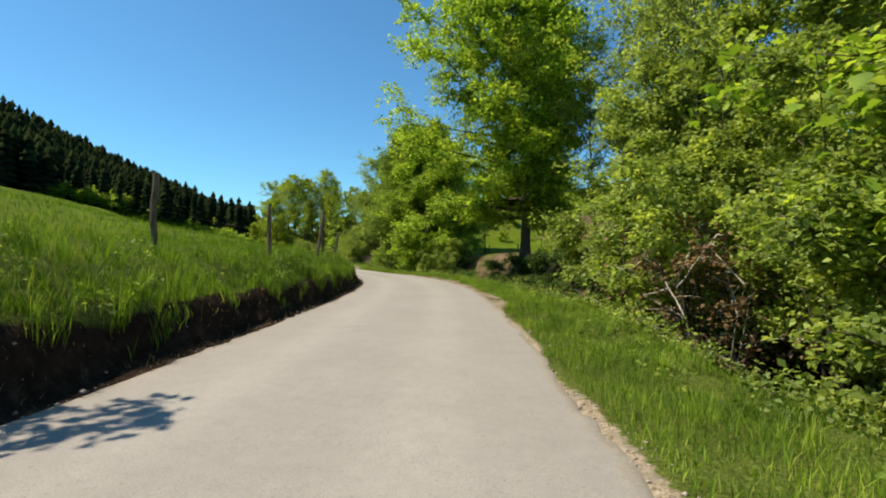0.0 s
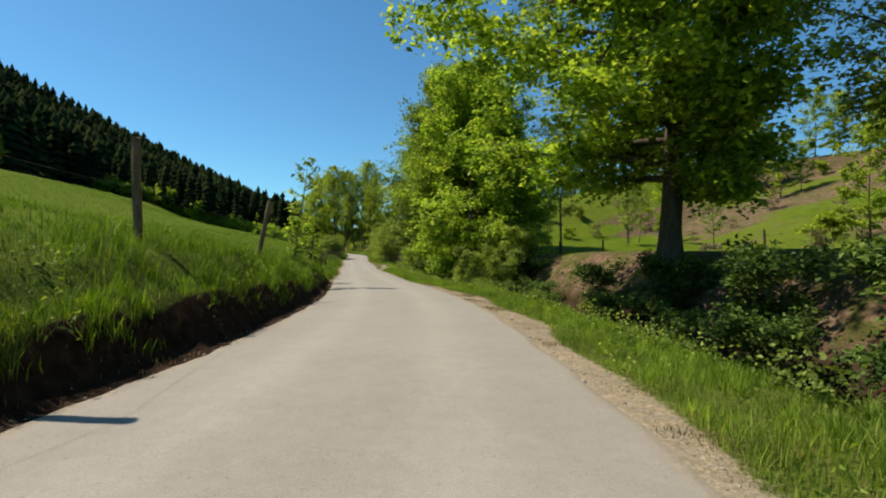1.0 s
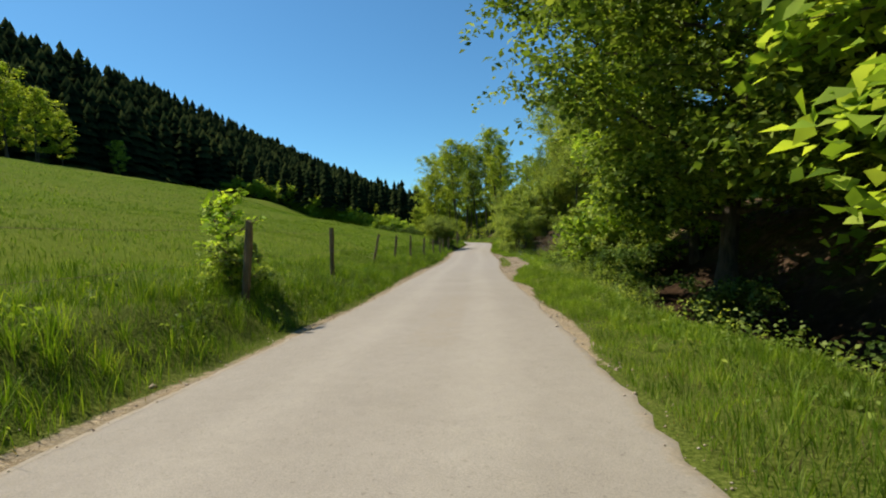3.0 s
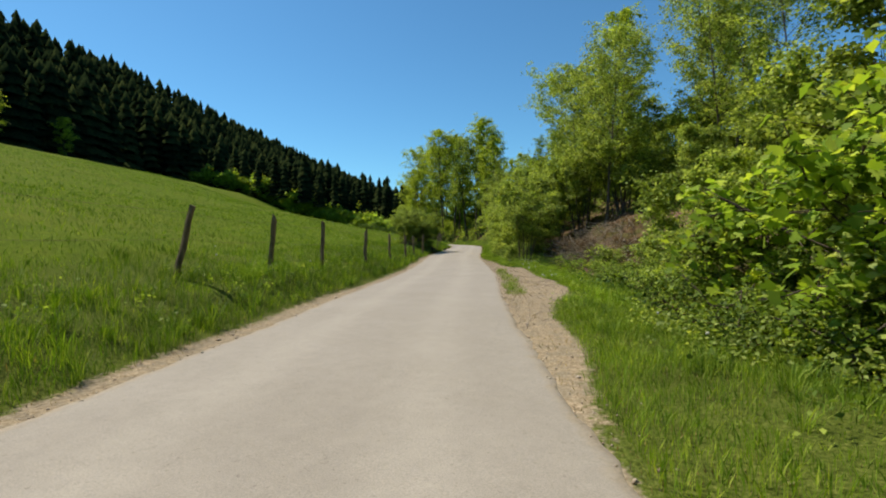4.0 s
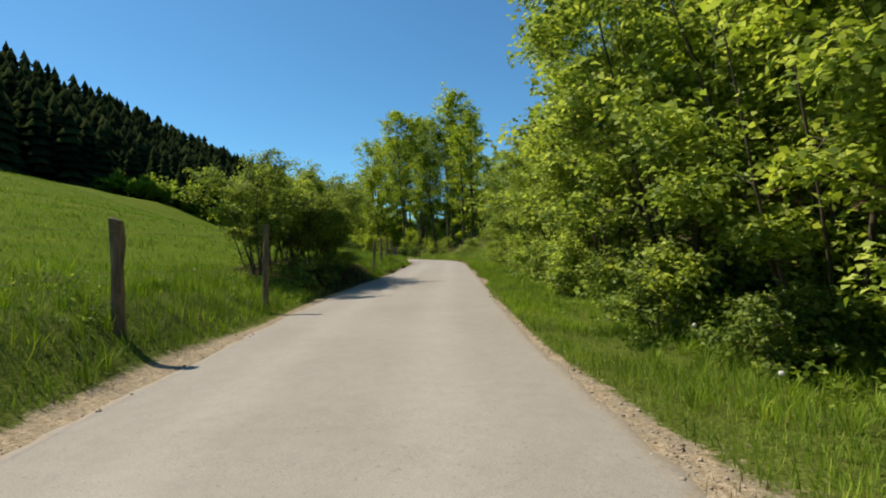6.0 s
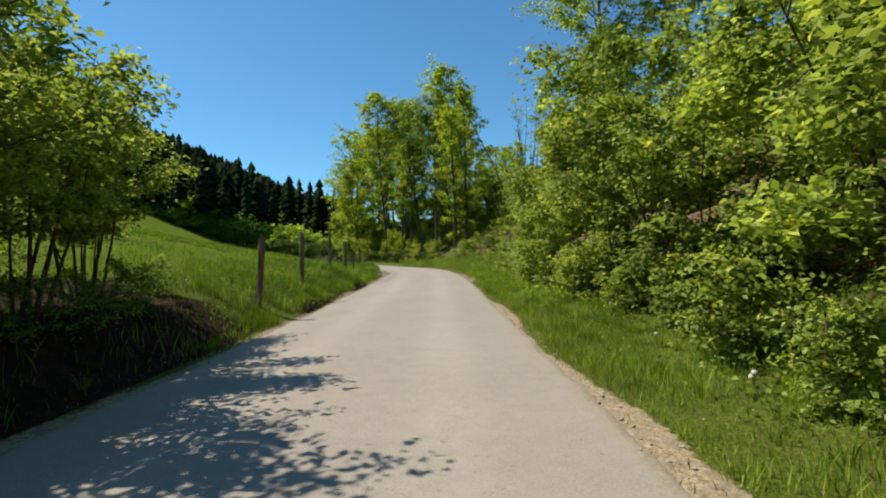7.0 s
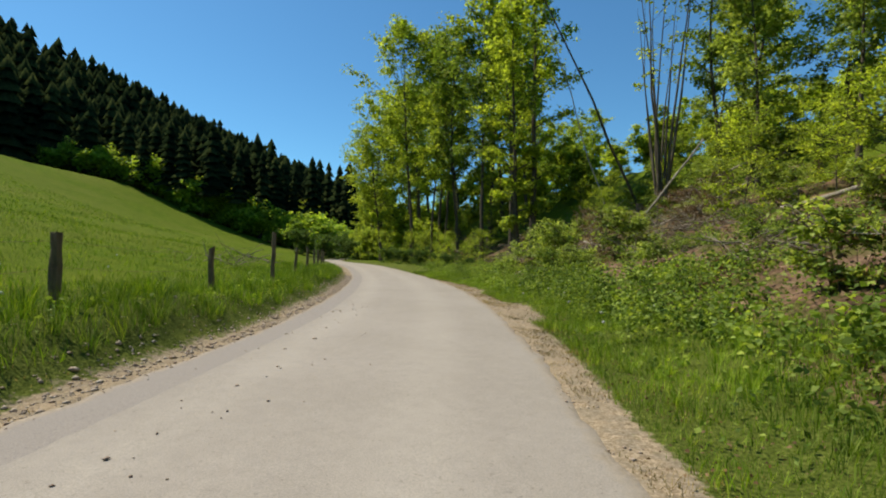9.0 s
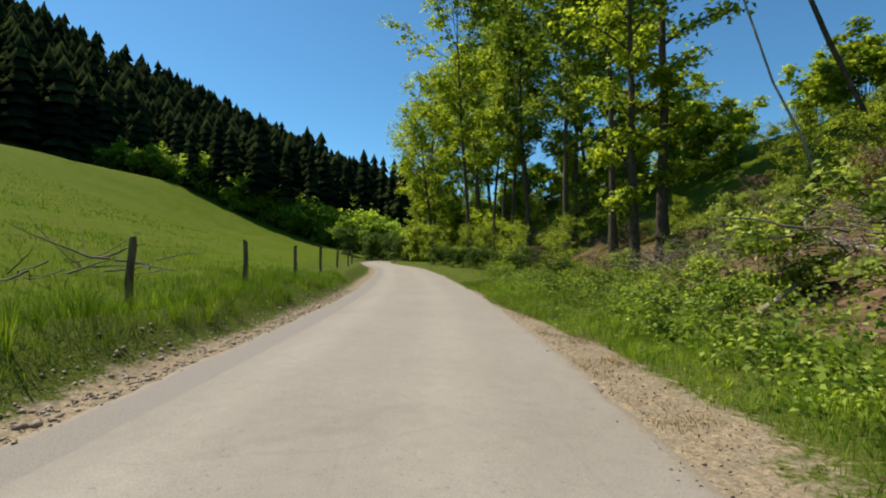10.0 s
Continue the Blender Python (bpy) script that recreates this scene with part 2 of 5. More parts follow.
def lane_line():
    """The marks, joined by a smooth curve, every 0.5 m: places and running length."""
    marks = np.array(MARKS)
    pts = []
    for i in range(len(marks) - 1):
        a, b = marks[i], marks[i + 1]
        before, after = marks[max(i - 1, 0)], marks[min(i + 2, len(marks) - 1)]
        length = np.linalg.norm(b - a)
        ta = (b - before) / max(np.linalg.norm(b - before), 1e-6) * length
        tb = (after - a) / max(np.linalg.norm(after - a), 1e-6) * length
        for u in np.arange(0, 1, min(0.5 / length, 0.25)):
            pts.append((2 * u**3 - 3 * u**2 + 1) * a + (u**3 - 2 * u**2 + u) * ta + (-2 * u**3 + 3 * u**2) * b + (u**3 - u**2) * tb)
    pts = np.array(pts + [marks[-1]])
    for _ in range(30):
        pts[1:-1] = (pts[:-2] + 2 * pts[1:-1] + pts[2:]) / 4
    s = np.r_[0, np.cumsum(np.hypot(*np.diff(pts[:, :2], axis=0).T))]
    even = np.arange(0, s[-1], 0.5)
    line = np.stack([np.interp(even, s, pts[:, k]) for k in range(3)], 1)
    zero = even[np.argmin(np.abs(line[:, 1]))]
    return line, even - zero


LINE, LENGTH = lane_line()
HEADING = np.gradient(LINE[:, :2], axis=0)
HEADING /= np.hypot(*HEADING.T)[:, None]
ACROSS = np.stack([HEADING[:, 1], -HEADING[:, 0]], 1)  # to the right of the lane
SIDE = np.array([math.cos(radians(14.5)), math.sin(radians(14.5))])  # the way that far ground runs off


def at_lane(s):
    """Middle, right-hand normal and height of the lane at a running length."""
    c = np.stack([np.interp(s, LENGTH, LINE[:, k]) for k in range(2)], -1)
    n = np.stack([np.interp(s, LENGTH, ACROSS[:, k]) for k in range(2)], -1)
    return c, n, np.interp(s, LENGTH, LINE[:, 2])


def lane_xy(s, off):
    """World x, y of a place off metres to the right of the lane's middle."""
    c, n, _ = at_lane(s)
    off = np.asarray(off, float)
    near = np.clip(off, -25, 25)
    return c + n * near[..., None] + SIDE * (off - near)[..., None]


def lane_of(x, y):
    """Running length and offset of a place near the lane."""
    d = np.hypot(LINE[:, 0] - x, LINE[:, 1] - y)
    i = int(d.argmin())
    return float(LENGTH[i]), float((x - LINE[i, 0]) * ACROSS[i, 0] + (y - LINE[i, 1]) * ACROSS[i, 1])


def rough_noise(x, y, scale, seed=0):
    """Cheap, smooth, repeatable unevenness of about -1 to 1."""
    x, y = np.asarray(x) / scale + seed * 7.31, np.asarray(y) / scale + seed * 3.17
    return (np.sin(x * 1.7 + np.sin(y * 1.3 + 1.0)) + np.sin(y * 2.1 + 1.7 * np.sin(x * 0.9)) + np.sin((x + y) * 2.9 + 0.5) * 0.5) / 2.5


def hill_height(axis):
    """The meadow's slope up to a brow, a gentler shelf behind it, then the steep wooded hill."""
    axis = np.asarray(axis, float)
    return 0.235 * np.clip(axis, 0, 92) + 0.1 * np.clip(axis - 92, 0, 26) + 0.7 * np.clip(axis - 118, 0, 57) + 0.03 * np.clip(axis - 175, 0, None) - 1.4


def relief(s, off):
    """Height of the ground above the lane's middle, and how bare (soil) and how gritty it is."""
    s, off = np.asarray(s, float), np.asarray(off, float)
    xy = lane_xy(s, off)
    bumps = rough_noise(xy[..., 0], xy[..., 1], 0.9, 1) * 0.05 + rough_noise(xy[..., 0], xy[..., 1], 4.0, 2) * 0.12
    # to the left: a cut bank, then a meadow that climbs to a wooded hill
    u = -off - left_edge(s)
    cut = 1 - smooth(36, 54, s)
    low = 0.42 + 0.08 * rough_noise(s, 0 * s, 6.0, 4)
    steep = (0.62 + 0.1 * rough_noise(s, 0 * s, 3.0, 3)) * smooth(0.22, 0.6, u + 0.14 * rough_noise(s, u, 0.8, 5)) + 0.45 * smooth(0.5, 1.5, u)
    lip = smooth(116, 120, s) * (1 - smooth(131, 136, s)) * (0.45 + 0.55 * smooth(-0.5, 0.3, rough_noise(s, 0 * s, 1.8, 47)))
    gentle = low * smooth(0.25, 1.4, u) + 0.2 * lip * smooth(0.12, 0.3, u + 0.1 * rough_noise(s, u, 0.8, 5))
    hill = 0.205 * np.clip(u - 1.0 - 2.0 * smooth(126, 142, s), 0, None)
    axis = -xy[..., 0] * 0.968 - xy[..., 1] * 0.25  # to the left of the valley's straight line
    slope = hill_height(axis)
    far = smooth(12, 70, u)
    lane_z = at_lane(s)[2]
    left = (steep * cut + gentle * (1 - cut) + hill) * (1 - far) + (slope - lane_z) * far
    # to the right: a verge, a ditch and a flat field at first, later a high bare bank
    w = off - right_edge(s)
    bank = smooth(84, 112, s)
    ditch = -1.3 * (1 - 0.85 * smooth(58, 70, s)) * smooth(1.7, 3.6, w) + 2.9 * smooth(4.8, 9.5, w) + 0.03 * np.clip(w - 8, 0, 32) + 0.36 * np.clip(w - 40, 0, 70) + 0.08 * np.clip(w - 110, 0, 300)
    rise = 0.1 * smooth(0.8, 1.7, w) + 0.42 * np.clip(w - 1.7, 0, 9.3) + 0.62 * np.clip(w - 11, 0, 9) + 0.2 * np.clip(w - 20, 0, 60) + 0.05 * np.clip(w - 80, 0, 400)
    v = w - 6.5 * smooth(160, 170, s)
    mild = 0.1 * smooth(0.8, 1.7, w) + 0.3 * np.clip(v - 1.7, 0, 10) + 0.46 * np.clip(v - 11.7, 0, 10) + 0.24 * np.clip(v - 21.7, 0, 60) + 0.05 * np.clip(v - 81.7, 0, 400)
    steeper = 0.1 * smooth(0.8, 1.7, w) + 0.55 * np.clip(v - 1.7, 0, 5) + 0.65 * np.clip(v - 6.7, 0, 10) + 0.2 * np.clip(v - 16.7, 0, 60) + 0.05 * np.clip(v - 76.7, 0, 400)
    mild = mild + (steeper - mild) * smooth(160, 170, s)
    rise = rise + (mild - rise) * smooth(134, 148, s)
    lumps = 0.2 * rough_noise(xy[..., 0], xy[..., 1], 1.5, 41) + 0.12 * rough_noise(xy[..., 0], xy[..., 1], 0.6, 42)
    right = ditch * (1 - bank) + (rise + lumps * smooth(2.2, 4.0, v)) * bank
    z = np.where(off < 0, np.where(u > 0, left, 0), np.where(w > 0, right, 0))
    edge = np.where(off < 0, u, w)
    z = z + bumps * smooth(0.3, 1.2, edge) - 0.07 * (1 - smooth(-0.25, 0.0, edge)) - 0.012
    wear = rough_noise(xy[..., 0], xy[..., 1], 2.2, 8)
    wide = 1.4 * smooth(73, 80, s) * (1 - smooth(98, 106, s))  # a broader grass verge along the pull-in
    # bare earth under the thorn shrubs, its dark colour painting in their shade
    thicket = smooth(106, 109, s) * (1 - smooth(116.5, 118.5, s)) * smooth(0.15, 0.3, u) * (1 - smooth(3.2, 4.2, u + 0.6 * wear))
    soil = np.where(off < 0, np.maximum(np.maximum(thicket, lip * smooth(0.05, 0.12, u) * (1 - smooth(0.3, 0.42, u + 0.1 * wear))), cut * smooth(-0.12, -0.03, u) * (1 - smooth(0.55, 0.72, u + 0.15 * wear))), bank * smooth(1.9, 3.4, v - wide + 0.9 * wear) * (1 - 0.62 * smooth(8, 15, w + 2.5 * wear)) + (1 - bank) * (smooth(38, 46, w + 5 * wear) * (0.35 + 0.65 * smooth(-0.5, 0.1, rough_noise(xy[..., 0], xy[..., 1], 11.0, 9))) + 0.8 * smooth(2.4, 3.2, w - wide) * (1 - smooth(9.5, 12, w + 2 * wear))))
    outer = np.interp(s, (62, 66, 74, 76.5, 80, 85, 90, 98), (0.1, 0.2, 1.05, 1.75, 2.0, 1.95, 1.0, 0.2))  # the pull-in widens slowly
    layby = smooth(64, 68, s) * (1 - smooth(93, 100, s)) * smooth(0.5, 0.7, w + 0.12 * wear + 1.0 * smooth(86.5, 88.5, s) + 1.0 * (1 - smooth(75, 76.5, s))) * (1 - smooth(outer - 0.25, outer + 0.15, w + 0.2 * wear))
    patch = smooth(144.6, 145.8, s) * (1 - smooth(148, 149.5, s)) * (1 - smooth(0.6, 1.1, w + 0.3 * wear))
    patch = np.maximum(patch, smooth(151.5, 153, s) * (1 - smooth(156, 158.5, s)) * (1 - smooth(0.6, 1.2, w + 0.4 * wear)))
    dirt = 0.07 + 0.1 * smooth(54, 62, s) * (1 - smooth(74, 82, s)) + 0.4 * smooth(9, 14, s) * (1 - smooth(38, 44, s)) + 0.3 * smooth(24, 27, s) * (1 - smooth(35, 39, s)) + 0.25 * smooth(84, 90, s) * (1 - smooth(98, 104, s)) + 0.5 * smooth(127, 133, s) * (1 - smooth(157, 163, s))  # the bare strip beside the tarmac
    grit = np.where(off < 0, (1 - 0.75 * cut) * (1 - smooth(0.08 - 0.06 * lip, 0.25 - 0.14 * lip + 0.34 * smooth(62, 72, s) * (1 - smooth(100, 106, s)) + 0.55 * smooth(130, 142, s), u + 0.12 * wear)), np.maximum(np.maximum(np.maximum(layby, patch), 0.47 * smooth(70, 75, s) * (1 - smooth(93, 100, s)) * (1 - smooth(0.6, 0.75, w))), 1 - smooth(0.6 * dirt - 0.05, dirt, w + 0.2 * wear)))
    return z, soil, grit


def height(s, off):
    return at_lane(s)[2] + relief(s, off)[0]


def ground_at(x, y):
    s, off = lane_of(x, y)
    return float(height(s, off))


# ---- building help ----
def mesh_of(name, verts, faces, mats, smooth_faces=False, index=None):
    me = bpy.data.meshes.new(name)
    verts = np.asarray(verts, np.float32)
    faces = np.asarray(faces, np.int32)
    k = faces.shape[1]
    me.vertices.add(len(verts))
    me.vertices.foreach_set("co", verts.ravel())
    me.loops.add(faces.size)
    me.loops.foreach_set("vertex_index", faces.ravel())
    me.polygons.add(len(faces))
    me.polygons.foreach_set("loop_start", np.arange(0, faces.size, k, dtype=np.int32))
    me.polygons.foreach_set("loop_total", np.full(len(faces), k, np.int32))
    if smooth_faces:
        me.polygons.foreach_set("use_smooth", np.ones(len(faces), bool))
    for m in mats:
        me.materials.append(m)
    if index is not None:
        me.polygons.foreach_set("material_index", np.asarray(index, np.int32))
    me.update(calc_edges=True)
    me.validate()
    return me


def child(name, me, parent, label=""):
    ob = new(name, me)
    ob.parent = parent
    return tagged(ob, label)


def tube(path, radii, sides=7):
    """Vertices and quads of a tapered tube along a path."""
    path, radii = np.asarray(path, float), np.asarray(radii, float)
    way = np.gradient(path, axis=0)
    way /= np.linalg.norm(way, axis=1)[:, None] + 1e-9
    ref = np.where(np.abs(way[:, 2:3]) > 0.9, [[1.0, 0, 0]], [[0, 0, 1.0]])
    a = np.cross(way, ref)
    a /= np.linalg.norm(a, axis=1)[:, None] + 1e-9
    b = np.cross(way, a)
    turn = np.linspace(0, 2 * np.pi, sides, endpoint=False)
    ring = a[:, None] * np.cos(turn)[None, :, None] + b[:, None] * np.sin(turn)[None, :, None]
    verts = (path[:, None] + ring * radii[:, None, None]).reshape(-1, 3)
    i, j = np.meshgrid(np.arange(len(path) - 1), np.arange(sides), indexing="ij")
    k = (j + 1) % sides
    faces = np.stack([i * sides + j, i * sides + k, (i + 1) * sides + k, (i + 1) * sides + j], -1).reshape(-1, 4)
    return verts, faces


def joined(pieces):
    verts, faces, n = [], [], 0
    for v, f in pieces:
        verts.append(v)
        faces.append(np.asarray(f) + n)
        n += len(v)
    return np.concatenate(verts), np.concatenate(faces)


LOBES = np.array([(-0.5, 0.0, 0.0), (-0.22, -0.42, 0.1), (0.02, -0.5, 0.06), (0.05, -0.26, 0.02), (0.34, -0.34, -0.02), (0.3, -0.12, 0.0), (0.62, 0.0, -0.12),
                  (0.3, 0.12, 0.0), (0.34, 0.34, -0.02), (0.05, 0.26, 0.02), (0.02, 0.5, 0.06), (-0.22, 0.42, 0.1)])  # outline of a maple leaf
BLADE = np.array([(-0.5, 0.0, 0.0), (0.0, -0.34, 0.12), (0.55, 0.0, -0.06), (0.0, 0.34, 0.12)])  # a plain folded leaf


def leaves(rng, centers, spread, size, count, flat=0.34, up=0.8, lobed=False):
    """Folded leaves in flat, slightly domed sprays round the centers."""
    centers = np.asarray(centers, float)
    pick = rng.integers(0, len(centers), count)
    turn, out = rng.uniform(0, 2 * np.pi, count), np.sqrt(rng.random(count))
    off = np.c_[np.cos(turn) * out, np.sin(turn) * out, rng.normal(size=count) * flat * 0.6 - 0.3 * out**2]
    lean = rng.normal(size=(len(centers), 2)) * 0.28
    off[:, 2] += (off[:, :2] * lean[pick]).sum(1)
    spread = np.asarray(spread, float)
    p = centers[pick] + off * (spread[pick][:, None] if spread.ndim else spread)
    d = np.c_[np.cos(turn), np.sin(turn), np.full(count, -0.35)] * 0.7 + rng.normal(size=(count, 3)) * (0.7, 0.7, 0.35)
    d /= np.linalg.norm(d, axis=1)[:, None]
    nrm = rng.normal(size=(count, 3)) * (1 - up * 0.55) + (0, 0, up * 1.5)
    side = np.cross(d, nrm)
    side /= np.linalg.norm(side, axis=1)[:, None] + 1e-6
    nrm = np.cross(side, d)
    size = size * rng.uniform(0.65, 1.35, count)
    shape = LOBES if lobed else BLADE
    k = len(shape)
    v = p[:, None] + size[:, None, None] * (shape[None, :, 0:1] * d[:, None] + shape[None, :, 1:2] * side[:, None] + shape[None, :, 2:3] * nrm[:, None])
    return v.reshape(-1, 3), np.arange(count * k).reshape(-1, k)


def curve_path(rng, start, way, length, lift, steps=6, jitter=0.08):
    pts, p, d = [np.array(start, float)], np.array(start, float), np.array(way, float)
    for _ in range(steps):
        d = d + np.array([0, 0, lift / steps]) + rng.normal(size=3) * jitter
        d /= np.linalg.norm(d)
        p = p + d * length / steps
        pts.append(p)
    return np.array(pts)


def tree_meshes(seed, tall, reach, bare, trunk_r, leaf, count, leaf_mat, bark=None, limbs=16, clump=0.9, lean=0.03, peak=0.62, stems=1, bias=None, sag=0.25, splay=0.42, rise=0.15, lobed=False, even=False):
    """A trunk (or several stems) with limbs and twigs, and a crown of loose leaves round the twigs.
    bare: height of the lowest limbs; peak: where, as a share of the crown's height, it is widest."""
    rng = np.random.default_rng(seed)
    wood, tips, spreads = [], [], []
    for k in range(stems):
        turn = 2 * np.pi * (k + rng.random() * 0.6) / stems
        out = 0.0 if stems == 1 else rng.uniform(0.3, 1.0) * splay
        way = np.array([math.cos(turn) * out + rng.normal() * lean, math.sin(turn) * out + rng.normal() * lean, 1.0])
        start = np.array([math.cos(turn), math.sin(turn), 0]) * (0.0 if stems == 1 else rng.uniform(0.05, 0.5)) * min(1.0, reach * 0.3)
        size = 1.0 if stems == 1 else rng.uniform(0.7, 1.0)
        r0 = trunk_r if stems == 1 else trunk_r * rng.uniform(0.5, 1.0)
        path = curve_path(rng, start - (0, 0, 0.3), way / np.linalg.norm(way), tall * 0.93 * size, 0.2 if stems > 1 else 0.0, 9, 0.035)
        radii = r0 * (1 - np.linspace(0, 1, len(path)) ** 0.8 * 0.93)
        radii[0] *= 1.5
        wood.append(tube(path, radii, 9 if stems == 1 else 5))
        for i in range(max(3, limbs // stems)):
            u = (i + rng.random()) / max(3, limbs // stems)
            z = bare + (tall * size * 0.9 - bare) * u
            at = np.array([np.interp(z, path[:, 2], path[:, c]) for c in range(3)])
            thick = float(np.interp(z, path[:, 2], radii))
            share = (u / peak) ** 0.7 if u < peak else max(0.0, 1 - (u - peak) / (1 - peak)) ** 0.6
            long = (reach if stems == 1 else reach * 0.6) * (0.35 + 0.65 * share) * (rng.uniform(0.8, 1.08) if even else rng.uniform(0.6, 1.2))
            a = rng.random() * 2 * np.pi if stems > 1 else i * 2.4 + rng.normal() * 0.4
            if bias is not None:
                long *= 1 + bias[1] * math.cos(a - radians(bias[0]))
            limb = curve_path(rng, at, (math.cos(a), math.sin(a), rise + 0.75 * u), long, 0.45 - sag * (1 - u) * 2, 6, 0.09)
            wood.append(tube(limb, np.linspace(max(thick * 0.5, 0.012), 0.012, len(limb)), 5))
            for c in range(2, len(limb)):
                for _ in range(2 if stems == 1 else 1):
                    b = a + rng.normal() * 0.9
                    twig = curve_path(rng, limb[c], (math.cos(b), math.sin(b), rng.normal() * 0.35 + 0.15), long * rng.uniform(0.16, 0.42), 0.1, 2, 0.15)
                    wood.append(tube(twig, np.linspace(max(0.012, thick * 0.12), 0.006, len(twig)), 3))
                    tips += [twig[-1], twig[-2]]
                    spreads += [clump * rng.uniform(0.6, 1.1), clump * rng.uniform(0.4, 0.8)]
            tips.append(limb[-1])
            spreads.append(clump)
        tips.append(path[-1])
        spreads.append(clump * 0.8)
    v, f = joined(wood)
    trunk = mesh_of("trunk", v, f, [bark or BARK], True)
    v, f = leaves(rng, np.array(tips), np.array(spreads) * 0.8, leaf, count, 0.34, 0.75, lobed)
    crown = mesh_of("crown", v, f, [leaf_mat])
    return trunk, crown


def tree(name, x, y, meshes, label, category, group="", turn=0.0, size=1.0, sink=0.05):
    root = new(name)
    root.matrix_basis = pose(x, y, ground_at(x, y) - sink, 0, 0, turn) @ Matrix.Diagonal((size, size, size, 1))
    child("trunk", meshes[0], root)
    child("crown", meshes[1], root)
    return tagged(root, label, category, group)


# ---- ground sheet and lane ----
def build_ground():
    s = np.r_[np.arange(-60, -6, 6.0), np.arange(-6, 30, 0.6), np.arange(30, 175, 0.75), np.arange(175, 330, 4.0), np.arange(330, LENGTH[-1], 15.0)]
    near = np.r_[np.arange(0, 1.9, 0.6), np.arange(1.9, 4.2, 0.14), np.arange(4.2, 12, 0.4), np.arange(12, 30, 1.2), np.arange(30, 110, 6.0), np.arange(110, 260, 15), [300, 400, 600, 1000, 1800]]
    off = np.r_[-near[:0:-1], near]
    S, O = np.meshgrid(s, off, indexing="ij")
    xy = lane_xy(S.ravel(), O.ravel())
    z, soil, grit = relief(S.ravel(), O.ravel())
    z = z + at_lane(S.ravel())[2]
    n, m = S.shape
    i, j = np.meshgrid(np.arange(n - 1), np.arange(m - 1), indexing="ij")
    faces = np.stack([i * m + j, i * m + j + 1, (i + 1) * m + j + 1, (i + 1) * m + j], -1).reshape(-1, 4)[:, ::-1]
    me = mesh_of("ground", np.c_[xy, z], faces, [GROUND], True)
    # left side and right-hand ditch: shade darkened into the soil; farther on, dark litter
    for name, values in (("soil", soil), ("grit", grit), ("thatch", 0.9 * (1 - smooth(4.6, 6.4, np.abs(O.ravel())))), ("humus_shade", np.where(O.ravel() < 0, 1.0, np.maximum(0.95 * (1 - smooth(70, 84, S.ravel())) * smooth(4, 5, O.ravel()) * (1 - smooth(8.4, 9.6, O.ravel())), np.maximum(0.3 * smooth(86, 90, S.ravel()) * (1 - smooth(99, 106, S.ravel())) * smooth(5, 6.5, O.ravel()), 0.8 * smooth(0.15, 0.6, rough_noise(xy[:, 0], xy[:, 1], 2.6, 44)) * smooth(100, 110, S.ravel())))))):
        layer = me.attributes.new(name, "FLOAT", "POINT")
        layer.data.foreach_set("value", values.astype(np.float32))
    tagged(new("ground", me), "green grassy meadow ground rising to a wooded hill", "ground", kind="structure")


def build_road():
    s = np.r_[np.arange(-60, -4, 2.0), np.arange(-4, 180, 0.25), np.arange(180, 420, 2.0)]
    cols = np.r_[-1.0, -0.985, np.linspace(-0.95, 0.95, 27), 0.985, 1.0]
    c, n, z = at_lane(s)
    rng = np.random.default_rng(4)
    ragged = [0.035 * rough_noise(s, 0 * s, 1.3, k) + 0.022 * rough_noise(s, 0 * s, 0.35, k + 5) + 0.024 * rng.normal(size=len(s)) for k in (11, 12)]
    verts, old, sand, track = [], [], [], []
    for u in cols:
        half = (left_edge(s) if u < 0 else right_edge(s)) + (ragged[0] if u < 0 else ragged[1]) * abs(u) ** 8
        drop = -0.035 * abs(u) ** 2 - (0.02 if abs(u) == 1 else 0.0)
        verts.append(np.c_[c + n * (u * half)[:, None], z + 0.03 + drop + 0.006 * rough_noise(s, 0 * s + u * 4, 1.7, 15)])
        old.append(smooth(127, 133, s) * (1 - smooth(-0.72, -0.64, 0 * s + u)))
        track.append(np.exp(-((abs(u) - 0.42) / 0.16) ** 2) + 0 * s)
        streak = smooth(52, 55, s) * (1 - smooth(60, 66, s)) * (1 - smooth(0.12, 0.3, np.abs(u - 0.08 + 0 * s)))
        sand.append(np.maximum(0.62 * streak, smooth(0.86, 0.99, abs(u) + 0 * s) * 0.95))
    v = np.stack(verts, 1).reshape(-1, 3)
    m = len(cols)
    i, j = np.meshgrid(np.arange(len(s) - 1), np.arange(m - 1), indexing="ij")
    faces = np.stack([i * m + j, i * m + j + 1, (i + 1) * m + j + 1, (i + 1) * m + j], -1).reshape(-1, 4)[:, ::-1]
    me = mesh_of("road", v, faces, [ASPHALT], True)
    for name, values in (("old", old), ("sand", sand), ("track", track)):
        layer = me.attributes.new(name, "FLOAT", "POINT")
        layer.data.foreach_set("value", np.stack(values, 1).ravel().astype(np.float32))
    tagged(new("road", me), "narrow pale grey asphalt lane with crumbling edges", "road", kind="structure")


build_ground()
build_road()

